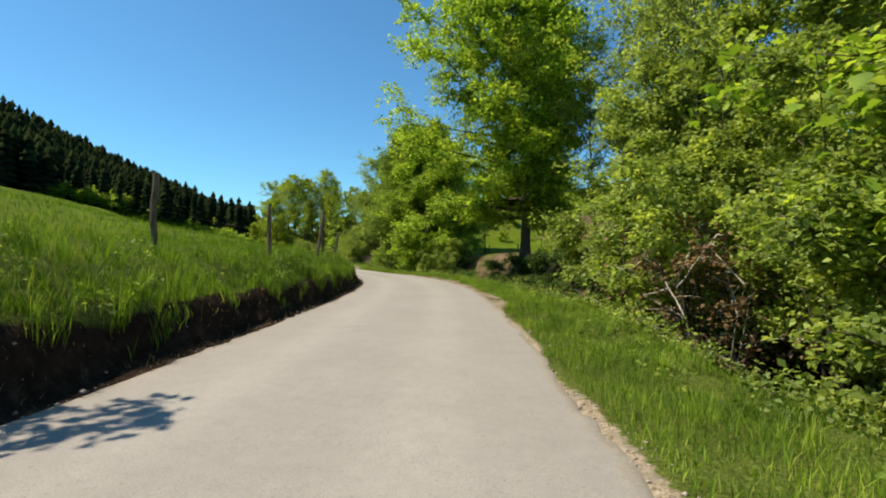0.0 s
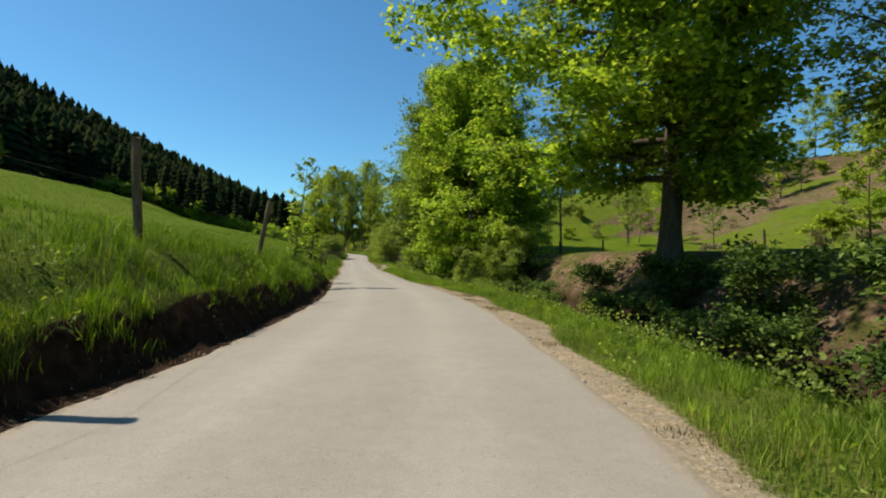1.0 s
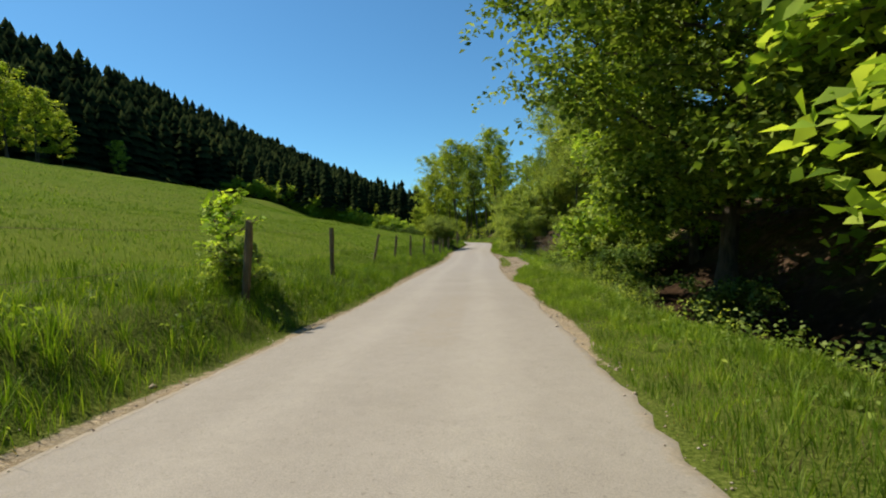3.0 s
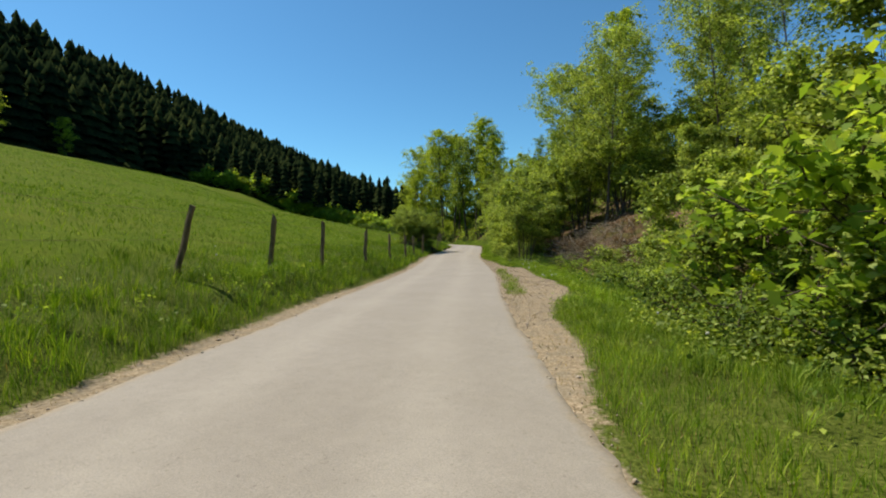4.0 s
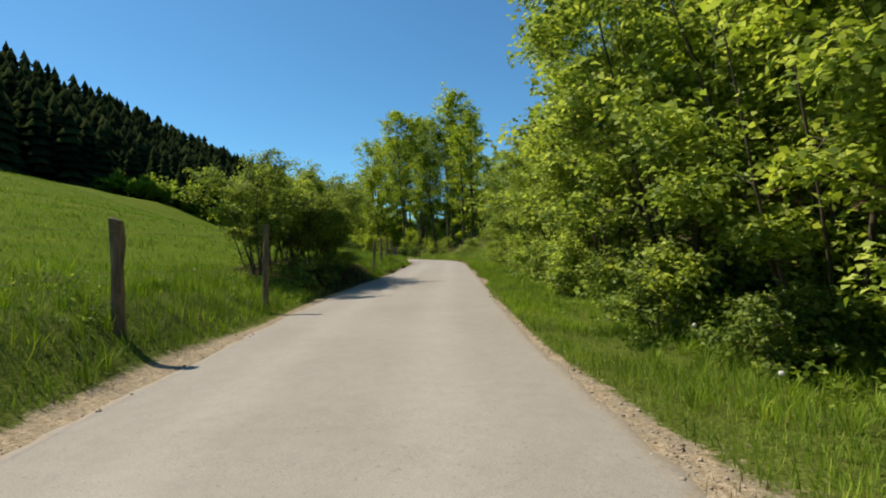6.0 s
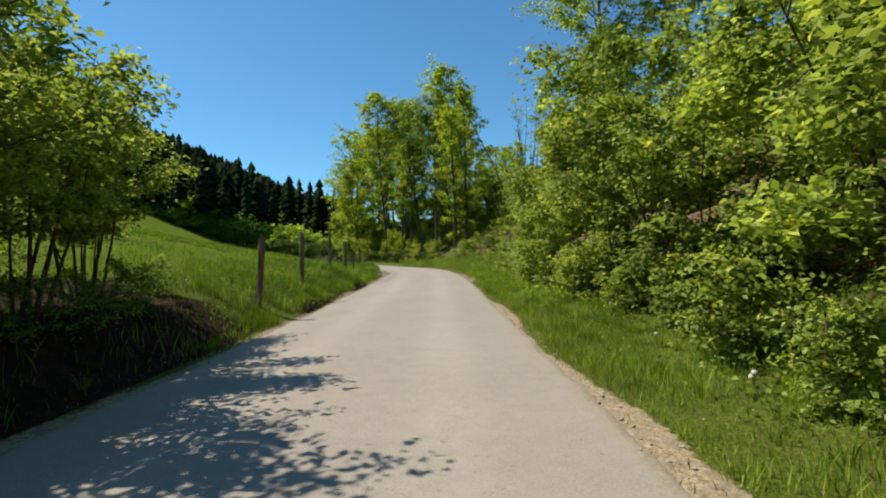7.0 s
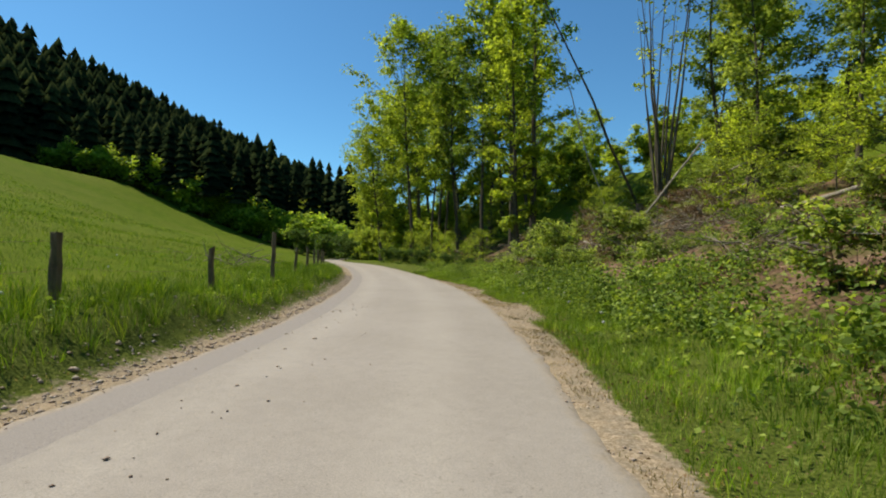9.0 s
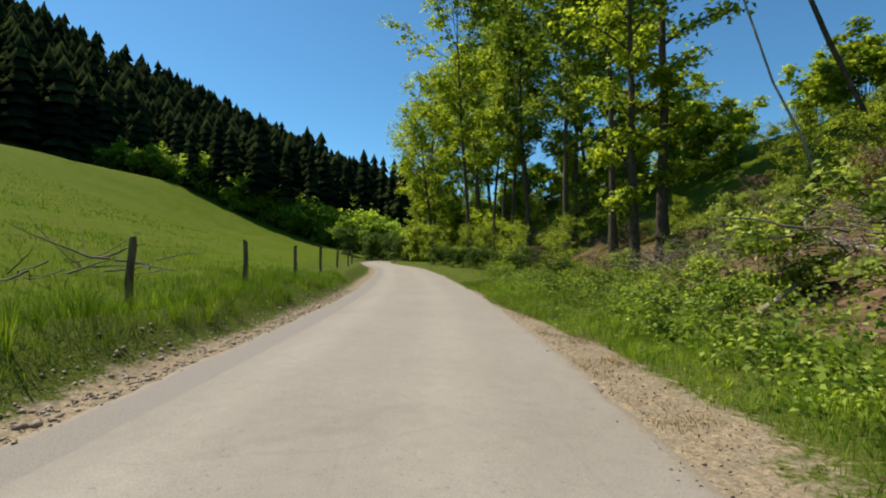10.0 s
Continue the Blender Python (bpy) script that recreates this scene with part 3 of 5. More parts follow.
# ---- trees ----
big = tree_meshes(11, 25.0, 7.0, 3.7, 0.42, 0.21, 185000, LEAF_MAPLE, limbs=112, clump=1.25, even=True, peak=0.42, bias=(185, 0.4), sag=0.35)
tree("maple_tree", 5.7, 34.4, big, "tall spreading maple in bright spring leaf beside the lane", "tree")
mid_a = tree_meshes(12, 11.0, 4.4, 0.25, 0.2, 0.2, 36000, LEAF_MAPLE, limbs=44, clump=0.95, peak=0.3, sag=0.45)
mid_b = tree_meshes(13, 19.0, 5.4, 0.3, 0.24, 0.22, 56000, LEAF_MAPLE, limbs=58, clump=1.15, peak=0.35, sag=0.45)
mid_c = tree_meshes(14, 18.0, 6.3, 2.5, 0.3, 0.19, 92000, LEAF_THORN, limbs=74, clump=1.2, peak=0.25, sag=0.15, even=True)
for s0, off, m, size, turn in ((49.6, 7.0, mid_b, 0.92, 0), (53.2, 8.4, mid_a, 1.15, 220), (56.6, 8.6, mid_c, 0.9, 60), (62.2, 7.4, mid_c, 1.0, 200), (66.5, 8.8, mid_b, 0.75, 80), (60, 13.5, mid_a, 1.0, 130), (66, 14.0, mid_b, 0.8, 20)):
    x, y = lane_xy(s0, off)
    tree("young_maple", float(x), float(y), m, "dense young maple leafy down to the grass", "tree", "roadside maples", turn, size)
hazel_a = tree_meshes(21, 5.2, 3.0, 0.1, 0.05, 0.11, 24000, LEAF_HAZEL, limbs=44, clump=0.62, stems=8, peak=0.38, sag=0.5)
hazel_b = tree_meshes(22, 7.8, 3.2, 0.2, 0.06, 0.115, 28000, LEAF_HAZEL, limbs=48, clump=0.65, stems=9, peak=0.42, sag=0.45)
low_bush = tree_meshes(23, 1.9, 1.5, 0.05, 0.025, 0.1, 3000, LEAF_HAZEL, limbs=16, clump=0.4, stems=6, peak=0.45, sag=0.3)
dark_bush = tree_meshes(24, 2.4, 2.0, 0.1, 0.03, 0.12, 3600, LEAF_DARK, limbs=18, clump=0.5, stems=6, peak=0.4, sag=0.3)
far_bush = tree_meshes(25, 5.5, 3.4, 0.3, 0.06, 0.27, 4200, LEAF_OAK, limbs=24, clump=0.8, stems=5, peak=0.45, sag=0.3)
thorn = tree_meshes(26, 5.4, 2.7, 1.5, 0.06, 0.11, 14500, LEAF_HAZEL, limbs=45, clump=0.55, stems=9, peak=0.5, sag=0.25, splay=0.22)
brown_bush = tree_meshes(28, 2.6, 1.9, 0.1, 0.022, 0.08, 1900, TWIG_LEAF, bark=BARK_PALE, limbs=27, clump=0.35, stems=9, peak=0.5, sag=0.2)
beech = tree_meshes(29, 6.0, 2.6, 0.7, 0.055, 0.14, 3600, LEAF_OAK, limbs=26, clump=0.55, peak=0.35, sag=0.3)
mid_bush = tree_meshes(27, 5.5, 3.2, 0.3, 0.05, 0.14, 13000, LEAF_HAZEL, limbs=30, clump=0.7, stems=6, peak=0.45, sag=0.3)
bramble = tree_meshes(30, 1.5, 1.7, 0.0, 0.015, 0.085, 2000, LEAF_THORN, limbs=8, clump=0.42, stems=4, peak=0.4, sag=0.5, splay=0.7)
SHRUBS = (hazel_a, hazel_b, low_bush, dark_bush, far_bush, thorn, brown_bush, beech, bramble, mid_bush)


def shrubs(rows, name, label, group):
    for s0, off, kind, size in rows:
        x, y = lane_xy(s0, off)
        tree(name, float(x), float(y), SHRUBS[kind], label, "shrub", group, s0 * 37 % 360, size)


shrubs([(4.6, 6.6, 0, 0.8), (7.2, 7.0, 1, 0.8), (9.8, 6.6, 0, 0.95), (12.4, 7.0, 1, 0.85), (15.2, 6.9, 0, 0.95), (13, 11, 1, 1.1), (17.5, 11, 1, 0.95), (9, 10.5, 1, 1.2), (16.4, 8.8, 1, 1.05), (13.6, 8.6, 1, 1.2)],
       "hazel_shrub", "tangled hazel shrub in fresh leaf along the ditch", "ditch shrubs")
shrubs([(18.5, 6.6, 3, 0.6), (20.4, 8.0, 3, 0.9), (21, 6.4, 3, 0.5), (23.2, 7.2, 3, 0.7), (24.5, 8.8, 3, 1.1), (26, 7.4, 3, 0.8), (28, 8.8, 3, 1.1), (29, 7.2, 3, 0.7), (31.5, 8.6, 3, 1.0), (32.5, 7.2, 3, 0.7), (35.0, 8.4, 3, 0.9), (36.2, 6.8, 3, 0.6), (39, 7.4, 3, 0.8), (41, 6.4, 3, 0.8), (43.6, 6.6, 3, 1.0), (45, 8.6, 3, 1.1), (48, 5.6, 3, 0.7), (53.5, 5.8, 3, 0.8), (59.5, 6.0, 3, 0.8), (65, 6.0, 3, 0.8)],
       "bramble_bush", "low dark bramble bush in the shaded ditch", "brambles")
shrubs([(42.4, 6.0, 0, 0.72), (46.6, 6.2, 0, 0.55), (44.8, 8.4, 0, 0.8), (67.4, 6.6, 2, 1.2), (70.6, 7.4, 0, 0.5), (69, 6.0, 2, 1.1), (71.5, 6.4, 0, 0.6), (74, 6.6, 0, 0.66), (77, 7.2, 2, 1.2), (81, 7.4, 2, 1.0), (84, 6.8, 2, 0.8), (73, 9.5, 0, 0.9), (78, 10.5, 0, 0.7), (82, 10.5, 0, 0.7)],
       "maple_bush", "young leafy bush with pale green leaves above the verge", "verge bushes")
shrubs([(85.5, 7.8, 6, 0.7), (88.2, 6.8, 6, 0.7), (90.6, 7.2, 6, 0.6), (91.8, 6.6, 6, 0.7), (83.5, 7.6, 6, 0.7), (87, 8.6, 6, 0.8), (81.5, 8.4, 6, 0.6)], "brown_bush", "twiggy brown bush with withered leaves on the mound", "brown bushes")
shrubs([(62.5, 5.2, 8, 0.6), (64.5, 5.3, 8, 0.7), (66.6, 5.1, 8, 0.7), (68.2, 5.4, 8, 0.8), (69.8, 5.1, 8, 0.7), (71.6, 5.3, 8, 0.8), (73.4, 5.2, 8, 0.7), (75.2, 5.4, 8, 0.7), (71, 5.9, 8, 0.6), (73.4, 6.3, 8, 0.7), (75.6, 5.9, 8, 0.6), (78, 6.2, 8, 0.7), (80.3, 6.0, 8, 0.6), (82.4, 6.4, 8, 0.7), (84.6, 6.1, 8, 0.6), (86.8, 5.9, 8, 0.5), (89.4, 6.1, 8, 0.55), (79.2, 7.8, 8, 0.8), (84.2, 8.2, 8, 0.7)], "bramble_bush", "low bramble between the pull-in verge and the mound", "pull-in brambles")
shrubs([(94.2, 4.7, 5, 0.95), (96.6, 5.0, 0, 0.75), (99, 5.0, 1, 0.8), (102, 4.9, 1, 0.95), (105.5, 4.9, 1, 0.85), (109, 4.8, 0, 0.95), (112.5, 4.9, 1, 0.72), (116, 4.7, 0, 0.9), (119.5, 4.8, 0, 0.8), (122.5, 4.7, 0, 0.72), (126, 5.0, 0, 0.62), (129.5, 5.2, 0, 0.5), (132.0, 6.4, 2, 0.7),
        (100.5, 8.0, 9, 1.15), (107, 8.0, 9, 1.25), (113, 8.4, 9, 1.1), (118, 8.4, 9, 0.9), (124, 8.4, 9, 0.65), (97.2, 11.5, 5, 1.2), (99.2, 9.2, 5, 1.2), (100.5, 14, 9, 1.1), (104, 17, 9, 1.2), (107.5, 14, 9, 1.2), (111, 17.5, 9, 1.3), (116, 15, 9, 0.8), (121, 13, 9, 0.7), (126, 14, 9, 0.6), (131, 14, 9, 0.5)], "hazel_shrub", "many-stemmed hazel shrub at the foot of the bank", "bank shrubs")
shrubs([(95.0 + 1.7 * k, 3.95 + 0.25 * math.sin(k * 1.7), 2, 0.62 + 0.16 * math.sin(k * 2.3)) for k in range(21)], "hazel_seedling", "knee-high hazel seedling at the verge", "verge seedlings")
shrubs([(110.8, -3.7, 5, 0.6), (112.6, -3.5, 5, 0.55), (108.0, -4.3, 5, 0.66), (110.2, -4.1, 5, 0.64), (112.2, -3.9, 5, 0.72), (114.4, -4.0, 5, 0.7), (116.0, -4.4, 5, 0.62), (114.0, -5.3, 5, 0.72), (111.6, -5.3, 5, 0.72)], "thorn_shrub", "dense dark thorn shrub overhanging the lane's edge", "meadow shrubs")
shrubs([(108.2, -3.2, 8, 0.5), (109.6, -3.3, 8, 0.6), (111, -3.2, 8, 0.55), (112.5, -3.4, 8, 0.6), (114, -3.3, 8, 0.5), (115.6, -3.6, 8, 0.5), (117, -4.2, 8, 0.5), (110.5, -5.2, 8, 0.7), (113.5, -5.4, 8, 0.7), (116, -5.8, 8, 0.6)], "bramble_bush", "low bramble in the shade of the thorn shrubs", "shaded brambles")
shrubs([(139, 5.4, 2, 0.8), (142, 6.2, 2, 0.7), (147.5, 6.4, 2, 0.6), (150.5, 5.6, 2, 0.6), (153.2, 6.0, 2, 1.1), (152, 8.0, 2, 1.0), (158, 5.4, 2, 0.6), (146, 11, 2, 0.8), (151, 13, 2, 0.9), (158, 16, 2, 1.2), (140, 11, 2, 1.0), (155, 10, 2, 0.7), (138, 8.5, 2, 0.7), (140.5, 10, 2, 0.8), (143, 12.5, 0, 0.5), (136.5, 11, 2, 0.9), (166, 17, 2, 1.1), (163, 13.5, 2, 0.9), (169, 21, 2, 1.4), (160.5, 22, 2, 1.2), (165, 24, 0, 0.5), (172, 25, 0, 0.5), (157, 6.0, 2, 0.9), (155.2, 6.6, 2, 1.0), (163.5, 9.5, 2, 0.8), (167.5, 8.0, 2, 0.8), (170, 12.0, 2, 0.9)],
       "beech_bush", "low bush in light green leaf on the bare bank", "bank bushes")
# the last five: dark leaf colour stands in for shade where the lane ends
shrubs([(167, 5.4, 3, 0.5), (172, 5.4, 3, 0.6), (178, 5.6, 3, 0.7), (181, 8.5, 3, 0.9), (186, 5.6, 3, 0.8), (193, 5.6, 3, 0.9), (197, 9, 3, 1.1), (203, 5.8, 3, 1.0), (208, 8, 3, 1.1), (244, -2, 3, 2.6), (250, -8, 3, 2.8), (238, 2.5, 3, 2.2), (247, 3, 3, 2.8), (232, 5.5, 3, 1.8)], "bramble_bush", "dark undergrowth bush at the foot of the oaks and the shaded lane end", "undergrowth")
shrubs([(8.6, 5.8, 6, 1.2), (10.6, 6.2, 6, 1.5)], "brown_bush", "twiggy brown bush with withered leaves in the ditch shrubs", "brown bushes")
rng = np.random.default_rng(26)
shrubs([(205 + 4 * k, 12 + 5 * (k % 3), 4, 1.2 + 0.12 * (k % 4)) for k in range(9)] + [(188 + 5 * k, 24 + 3 * (k % 2), 4, 1.3) for k in range(5)], "undergrowth_bush", "tall leafy undergrowth filling the wood behind the bend", "undergrowth")
shrubs([(float(rng.uniform(30, 125)), float(rng.uniform(30, 75)), 6 if k % 3 else 4, float(rng.uniform(0.5, 1.5)) * (1.0 if k % 3 else 0.5)) for k in range(40)], "slope_shrub", "withered scrub on the cleared slope past the field", "slope scrub")
rng = np.random.default_rng(29)
shrubs([(float(rng.uniform(132, 188)), float(rng.uniform(11, 33)), (2, 8, 2, 7)[k % 4], float(rng.uniform(0.5, 0.95)) * (0.6 if k % 4 == 3 else 1.0)) for k in range(74)], "scrub_bush", "low green scrub scattered over the upper bank", "upper bank scrub")
rng = np.random.default_rng(27)
spots = [(float(rng.uniform(136, 172)), float(4.5 + 5.5 * rng.random() ** 1.5), 8, float(rng.uniform(0.35, 0.7))) for _ in range(38)]
shrubs([p for p in spots if not (153.5 < p[0] < 164 and p[1] > 5.0)], "bramble_bush", "low leafy bramble among the litter on the bank", "bank brambles")
shrubs([(float(rng.uniform(138, 178)), float(rng.uniform(6.5, 17)), 6, float(rng.uniform(0.35, 0.75))) for _ in range(26)], "brown_bush", "withered brown twiggy bush on the bank", "withered bushes")
shrubs([(169, 6.0, 7, 0.35), (174.5, 5.8, 7, 0.45), (176, 9.0, 7, 0.55), (183, 7.5, 7, 0.6), (190, 7.0, 7, 0.65), (199, 7.5, 7, 0.7), (211, 6.5, 7, 0.8), (171, 18, 7, 0.6), (180, 14, 7, 0.7), (187, 14, 7, 0.8), (194, 13, 7, 0.9), (162, 12.2, 7, 0.45), (160, 17.5, 7, 0.5)],
       "beech_sapling", "young beech with airy layers of yellow-green leaves", "beech saplings")
shrubs([(146.5, 11.5, 7, 0.6), (149, 10.0, 7, 0.6), (151, 15.0, 7, 0.6)], "beech_sapling", "young beech with airy layers of yellow-green leaves", "beech saplings")
shrubs([(138, 25, 4, 0.7), (145, 28, 4, 0.9), (153, 30, 4, 0.9), (161, 31, 4, 1.0), (169, 30, 4, 1.0), (178, 28, 4, 1.1), (150, 24, 4, 0.6), (157, 26, 4, 0.7), (165, 25, 4, 0.8), (173, 24, 4, 0.8), (182, 22, 4, 0.9), (190, 20, 4, 1.0), (199, 20, 4, 1.2), (208, 16, 4, 1.2), (216, 12, 4, 1.2), (222, 7, 4, 1.2), (230, 8, 4, 1.4), (240, 6, 4, 1.5), (143, 20, 4, 0.8), (136, 18, 4, 0.8), (128, 17, 4, 0.9),
        (98, 22, 4, 0.9), (102, 24, 4, 1.0), (106, 22, 4, 1.0), (110, 20, 4, 0.9), (94, 24, 4, 0.9), (100, 29, 4, 1.1), (106, 28, 4, 1.1), (113, 24, 4, 1.0), (170, 37, 4, 1.0), (178, 36, 4, 1.1), (186, 32, 4, 1.1), (194, 28, 4, 1.1), (202, 27, 4, 1.2), (180, 44, 4, 1.2), (190, 42, 4, 1.3), (168, 44, 4, 1.2), (160, 40, 4, 1.1), (200, 38, 4, 1.3)],
       "hazel_shrub", "green shrub along the top of the bank", "upper shrubs")
tall_a = tree_meshes(31, 24.0, 4.6, 8.5, 0.2, 0.26, 8000, LEAF_OAK, limbs=24, clump=0.95, peak=0.55, rise=0.7)
tall_b = tree_meshes(32, 20.0, 5.6, 5.0, 0.26, 0.28, 8500, LEAF_OAK, limbs=24, clump=1.05, peak=0.5, rise=0.6)
tall_far = tree_meshes(36, 21.0, 5.6, 3.0, 0.2, 0.5, 4200, LEAF_OAK, limbs=22, clump=1.4, peak=0.45, rise=0.4)
tall_d = tree_meshes(35, 14.5, 3.6, 3.0, 0.11, 0.15, 9500, LEAF_HAZEL, limbs=28, clump=0.8, peak=0.5, rise=0.6)
tall_e = tree_meshes(38, 23.0, 4.0, 7.0, 0.2, 0.26, 6000, LEAF_THORN, limbs=26, clump=0.95, peak=0.55, rise=0.7)
tall_c = tree_meshes(33, 22.0, 4.5, 3.0, 0.2, 0.32, 8000, LEAF_HAZEL, limbs=28, clump=1.0, peak=0.4, rise=0.4)
old_oak = tree_meshes(40, 25.5, 8.0, 10.0, 0.5, 0.26, 17000, LEAF_OAK, limbs=24, clump=1.35, peak=0.45, rise=0.7)
twin = tree_meshes(39, 22.0, 2.7, 3.2, 0.27, 0.24, 6500, LEAF_OAK, limbs=26, clump=0.8, peak=0.5, rise=0.3)
for x, y, m, size, turn in ((-40.5, 177, tall_a, 1.05, 0), (-50, 191, tall_a, 1.0, 80), (-57, 192, tall_a, 1.1, 150), (-51.8, 185.3, tall_a, 0.75, 220), (-77.5, 218, tall_b, 1.3, 10), (-68.5, 205.5, tall_b, 0.95, 200), (-60, 202, tall_a, 1.0, 30),
                            (-45, 186, tall_b, 1.0, 90), (-37.2, 169.6, twin, 0.95, 310), (-38.5, 168.9, twin, 0.8, 130), (-84, 232, tall_b, 1.0, 70), (-64, 216, tall_b, 1.1, 260), (-44, 179, tall_e, 0.95, 20), (-48, 184, tall_e, 1.0, 140), (-53, 194, tall_e, 1.05, 250), (-41, 187, tall_e, 0.9, 60), (-56, 199, tall_e, 1.05, 330), (-62, 206, tall_e, 1.0, 200), (-66, 211, tall_a, 1.05, 10), (-46, 197, tall_e, 1.05, 100), (-72, 212, tall_b, 1.0, 120)):
    tree("oak_tree", x, y, m, "slender oak in yellow-green young leaf at the bend", "tree", "oaks at the bend", turn, size * 1.22)
for s0, off, size, turn in ((96.2, 10.2, 0.9, 330), (47.5, 12.4, 0.8, 20), (102.5, 10.5, 0.9, 0), (105, 14, 1.0, 60), (108, 11, 0.95, 120), (112, 13, 0.85, 190), (104, 19, 1.1, 250), (115.5, 13, 0.6, 300), (100, 21, 1.0, 30), (19.5, 10.5, 1.0, 15), (27, 11.5, 0.95, 70), (15.5, 9.2, 0.9, 200), (24.5, 14, 1.0, 310), (66, 29, 0.5, 10), (73, 33, 0.6, 80), (60, 34, 0.55, 150), (80, 38, 0.6, 260), (85, 27, 0.55, 200), (16.5, 10.2, 0.65, 130), (23, 12.5, 0.7, 250), (90, 18, 1.0, 170), (96.5, 18.5, 1.0, 290), (94, 16.5, 1.0, 160)):
    x, y = lane_xy(s0, off)
    tree("young_birch", float(x), float(y), tall_d, "airy young birch rising behind the shrubs", "tree", "young birches", turn, size)
for x, y, m, size, turn in ((-20.3, 154.4, old_oak, 1.0, 40), (-9, 111, tall_a, 0.7, 60), (-4, 104, tall_b, 0.6, 100), (-13, 121, tall_a, 0.6, 200), (-25.5, 164.0, tall_e, 0.75, 90), (-23.3, 167.0, tall_a, 0.7, 210), (-20.5, 149.5, tall_e, 0.7, 140), (-20.0, 145.0, tall_e, 0.6, 260), (-16.0, 150.0, tall_e, 0.75, 20), (-12, 133, tall_c, 0.7, 20), (-15, 143, tall_c, 0.6, 300), (-22, 171, tall_c, 0.7, 90)) + tuple((*map(float, lane_xy(s0, off)), m, size, s0 * 40) for s0, off, m, size in ((157.0, 17.4, tall_c, 0.6), (155.5, 20.5, tall_c, 0.55), (159.0, 24.5, tall_a, 0.6), (163.5, 21.0, tall_c, 0.55), (152.0, 17.0, tall_e, 0.5))):
    tree("bank_oak", x, y, m, "half-open oak standing on the steep bank", "tree", "oaks on the bank", turn, size)
for x, y, size, turn in ((30, 60, 0.5, 40), (44, 107, 0.6, 60), (58, 84, 0.7, 100), (40, 40, 0.6, 200), (24, 22, 0.75, 20), (31, 12, 0.85, 120), (20, 78, 0.45, 200), (62, 120, 0.7, 300), (30, 130, 0.7, 10), (75, 100, 0.7, 90), (48, 66, 0.5, 0)):
    tree("field_tree", x, y, tall_far, "light green tree on the cleared slope past the field", "tree", "trees past the field", turn, size)
rng = np.random.default_rng(45)
for k in range(34):
    x, y = lane_xy(float(rng.uniform(8, 125)), float(rng.uniform(62, 128)))
    tree("slope_tree", float(x), float(y), tall_far, "light green tree on the hillside across the field", "tree", "hillside trees", k * 53, float(rng.uniform(0.35, 0.7)))
rng = np.random.default_rng(37)
for k in range(22):
    x, y = float(rng.uniform(-96, -18)), float(rng.uniform(228, 300))
    tree("far_tree", x, y, tall_far, "leafy tree in the wood behind the bend", "tree", "wood behind the bend", k * 71, float(rng.uniform(0.6, 0.95)))
for s0, lat, size, turn in ((138, 99, 0.8, 0), (143, 103, 0.95, 50), (149, 100, 1.0, 120), (154, 104, 0.9, 200), (159, 100, 0.85, 270), (165, 103, 0.9, 300), (171, 100, 0.7, 10), (132, 104, 0.9, 80), (205, 97, 0.6, 150), (128, 101, 0.8, 20), (124, 105, 0.9, 300)):
    x, y = lane_xy(s0, -lat)
    tree("edge_tree", float(x), float(y), tall_far, "pale green broadleaf tree at the wood's edge", "tree", "edge of the wood", turn, size)


for x, y, size, turn in ((-134, 243, 0.75, 0), (-140, 247, 0.8, 90), (-127, 248, 0.7, 170), (-118, 254, 0.7, 250), (-146, 243, 0.7, 40)):
    tree("edge_tree", x, y, tall_far, "pale green broadleaf tree among the spruces", "tree", "edge of the wood", turn, size)


# ---- the spruce wood on the hill ----
def build_wood():
    rng = np.random.default_rng(51)
    pieces = []
    n = 0
    while n < 3000:
        x, y = rng.uniform(-420, -20), rng.uniform(-60, 900)
        axis = -x * 0.968 - y * 0.25
        start = 116 if y < 232 - (axis - 60) * 0.25 else 38 + max(0, 262 - y) * 0.6
        if not start < axis < 190 or (y > 400 and rng.random() < 0.5):
            continue
        z = float(hill_height(axis))
        n += 1
        tall = rng.uniform(23, 30) * (1.0 if axis > 110 else rng.uniform(0.55, 0.85))
        levels, arms = 9, 12
        wide = rng.uniform(0.17, 0.235)
        for i in range(levels):
            u = i / levels
            r = (1 - u) ** 0.58 * tall * wide + 0.25
            zz = z + tall * (0.08 + 0.86 * u)
            turn = np.linspace(0, 2 * np.pi, arms, endpoint=False) + rng.uniform(0, 6.3) + rng.normal(size=arms) * 0.12
            rr = r * np.where(np.arange(arms) % 2, 0.5, 1.0) * rng.uniform(0.7, 1.2, arms)
            ring = np.c_[x + np.cos(turn) * rr, y + np.sin(turn) * rr, zz - rr * 0.22 + rng.normal(size=arms) * 0.2]
            v = np.r_[ring, [[x, y, zz + tall * 0.13]]]
            pieces.append((v, np.stack([np.arange(arms), (np.arange(arms) + 1) % arms, np.full(arms, arms)], 1)))
    v, f = joined(pieces)
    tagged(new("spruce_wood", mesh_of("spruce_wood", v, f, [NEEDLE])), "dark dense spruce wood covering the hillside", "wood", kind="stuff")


build_wood()


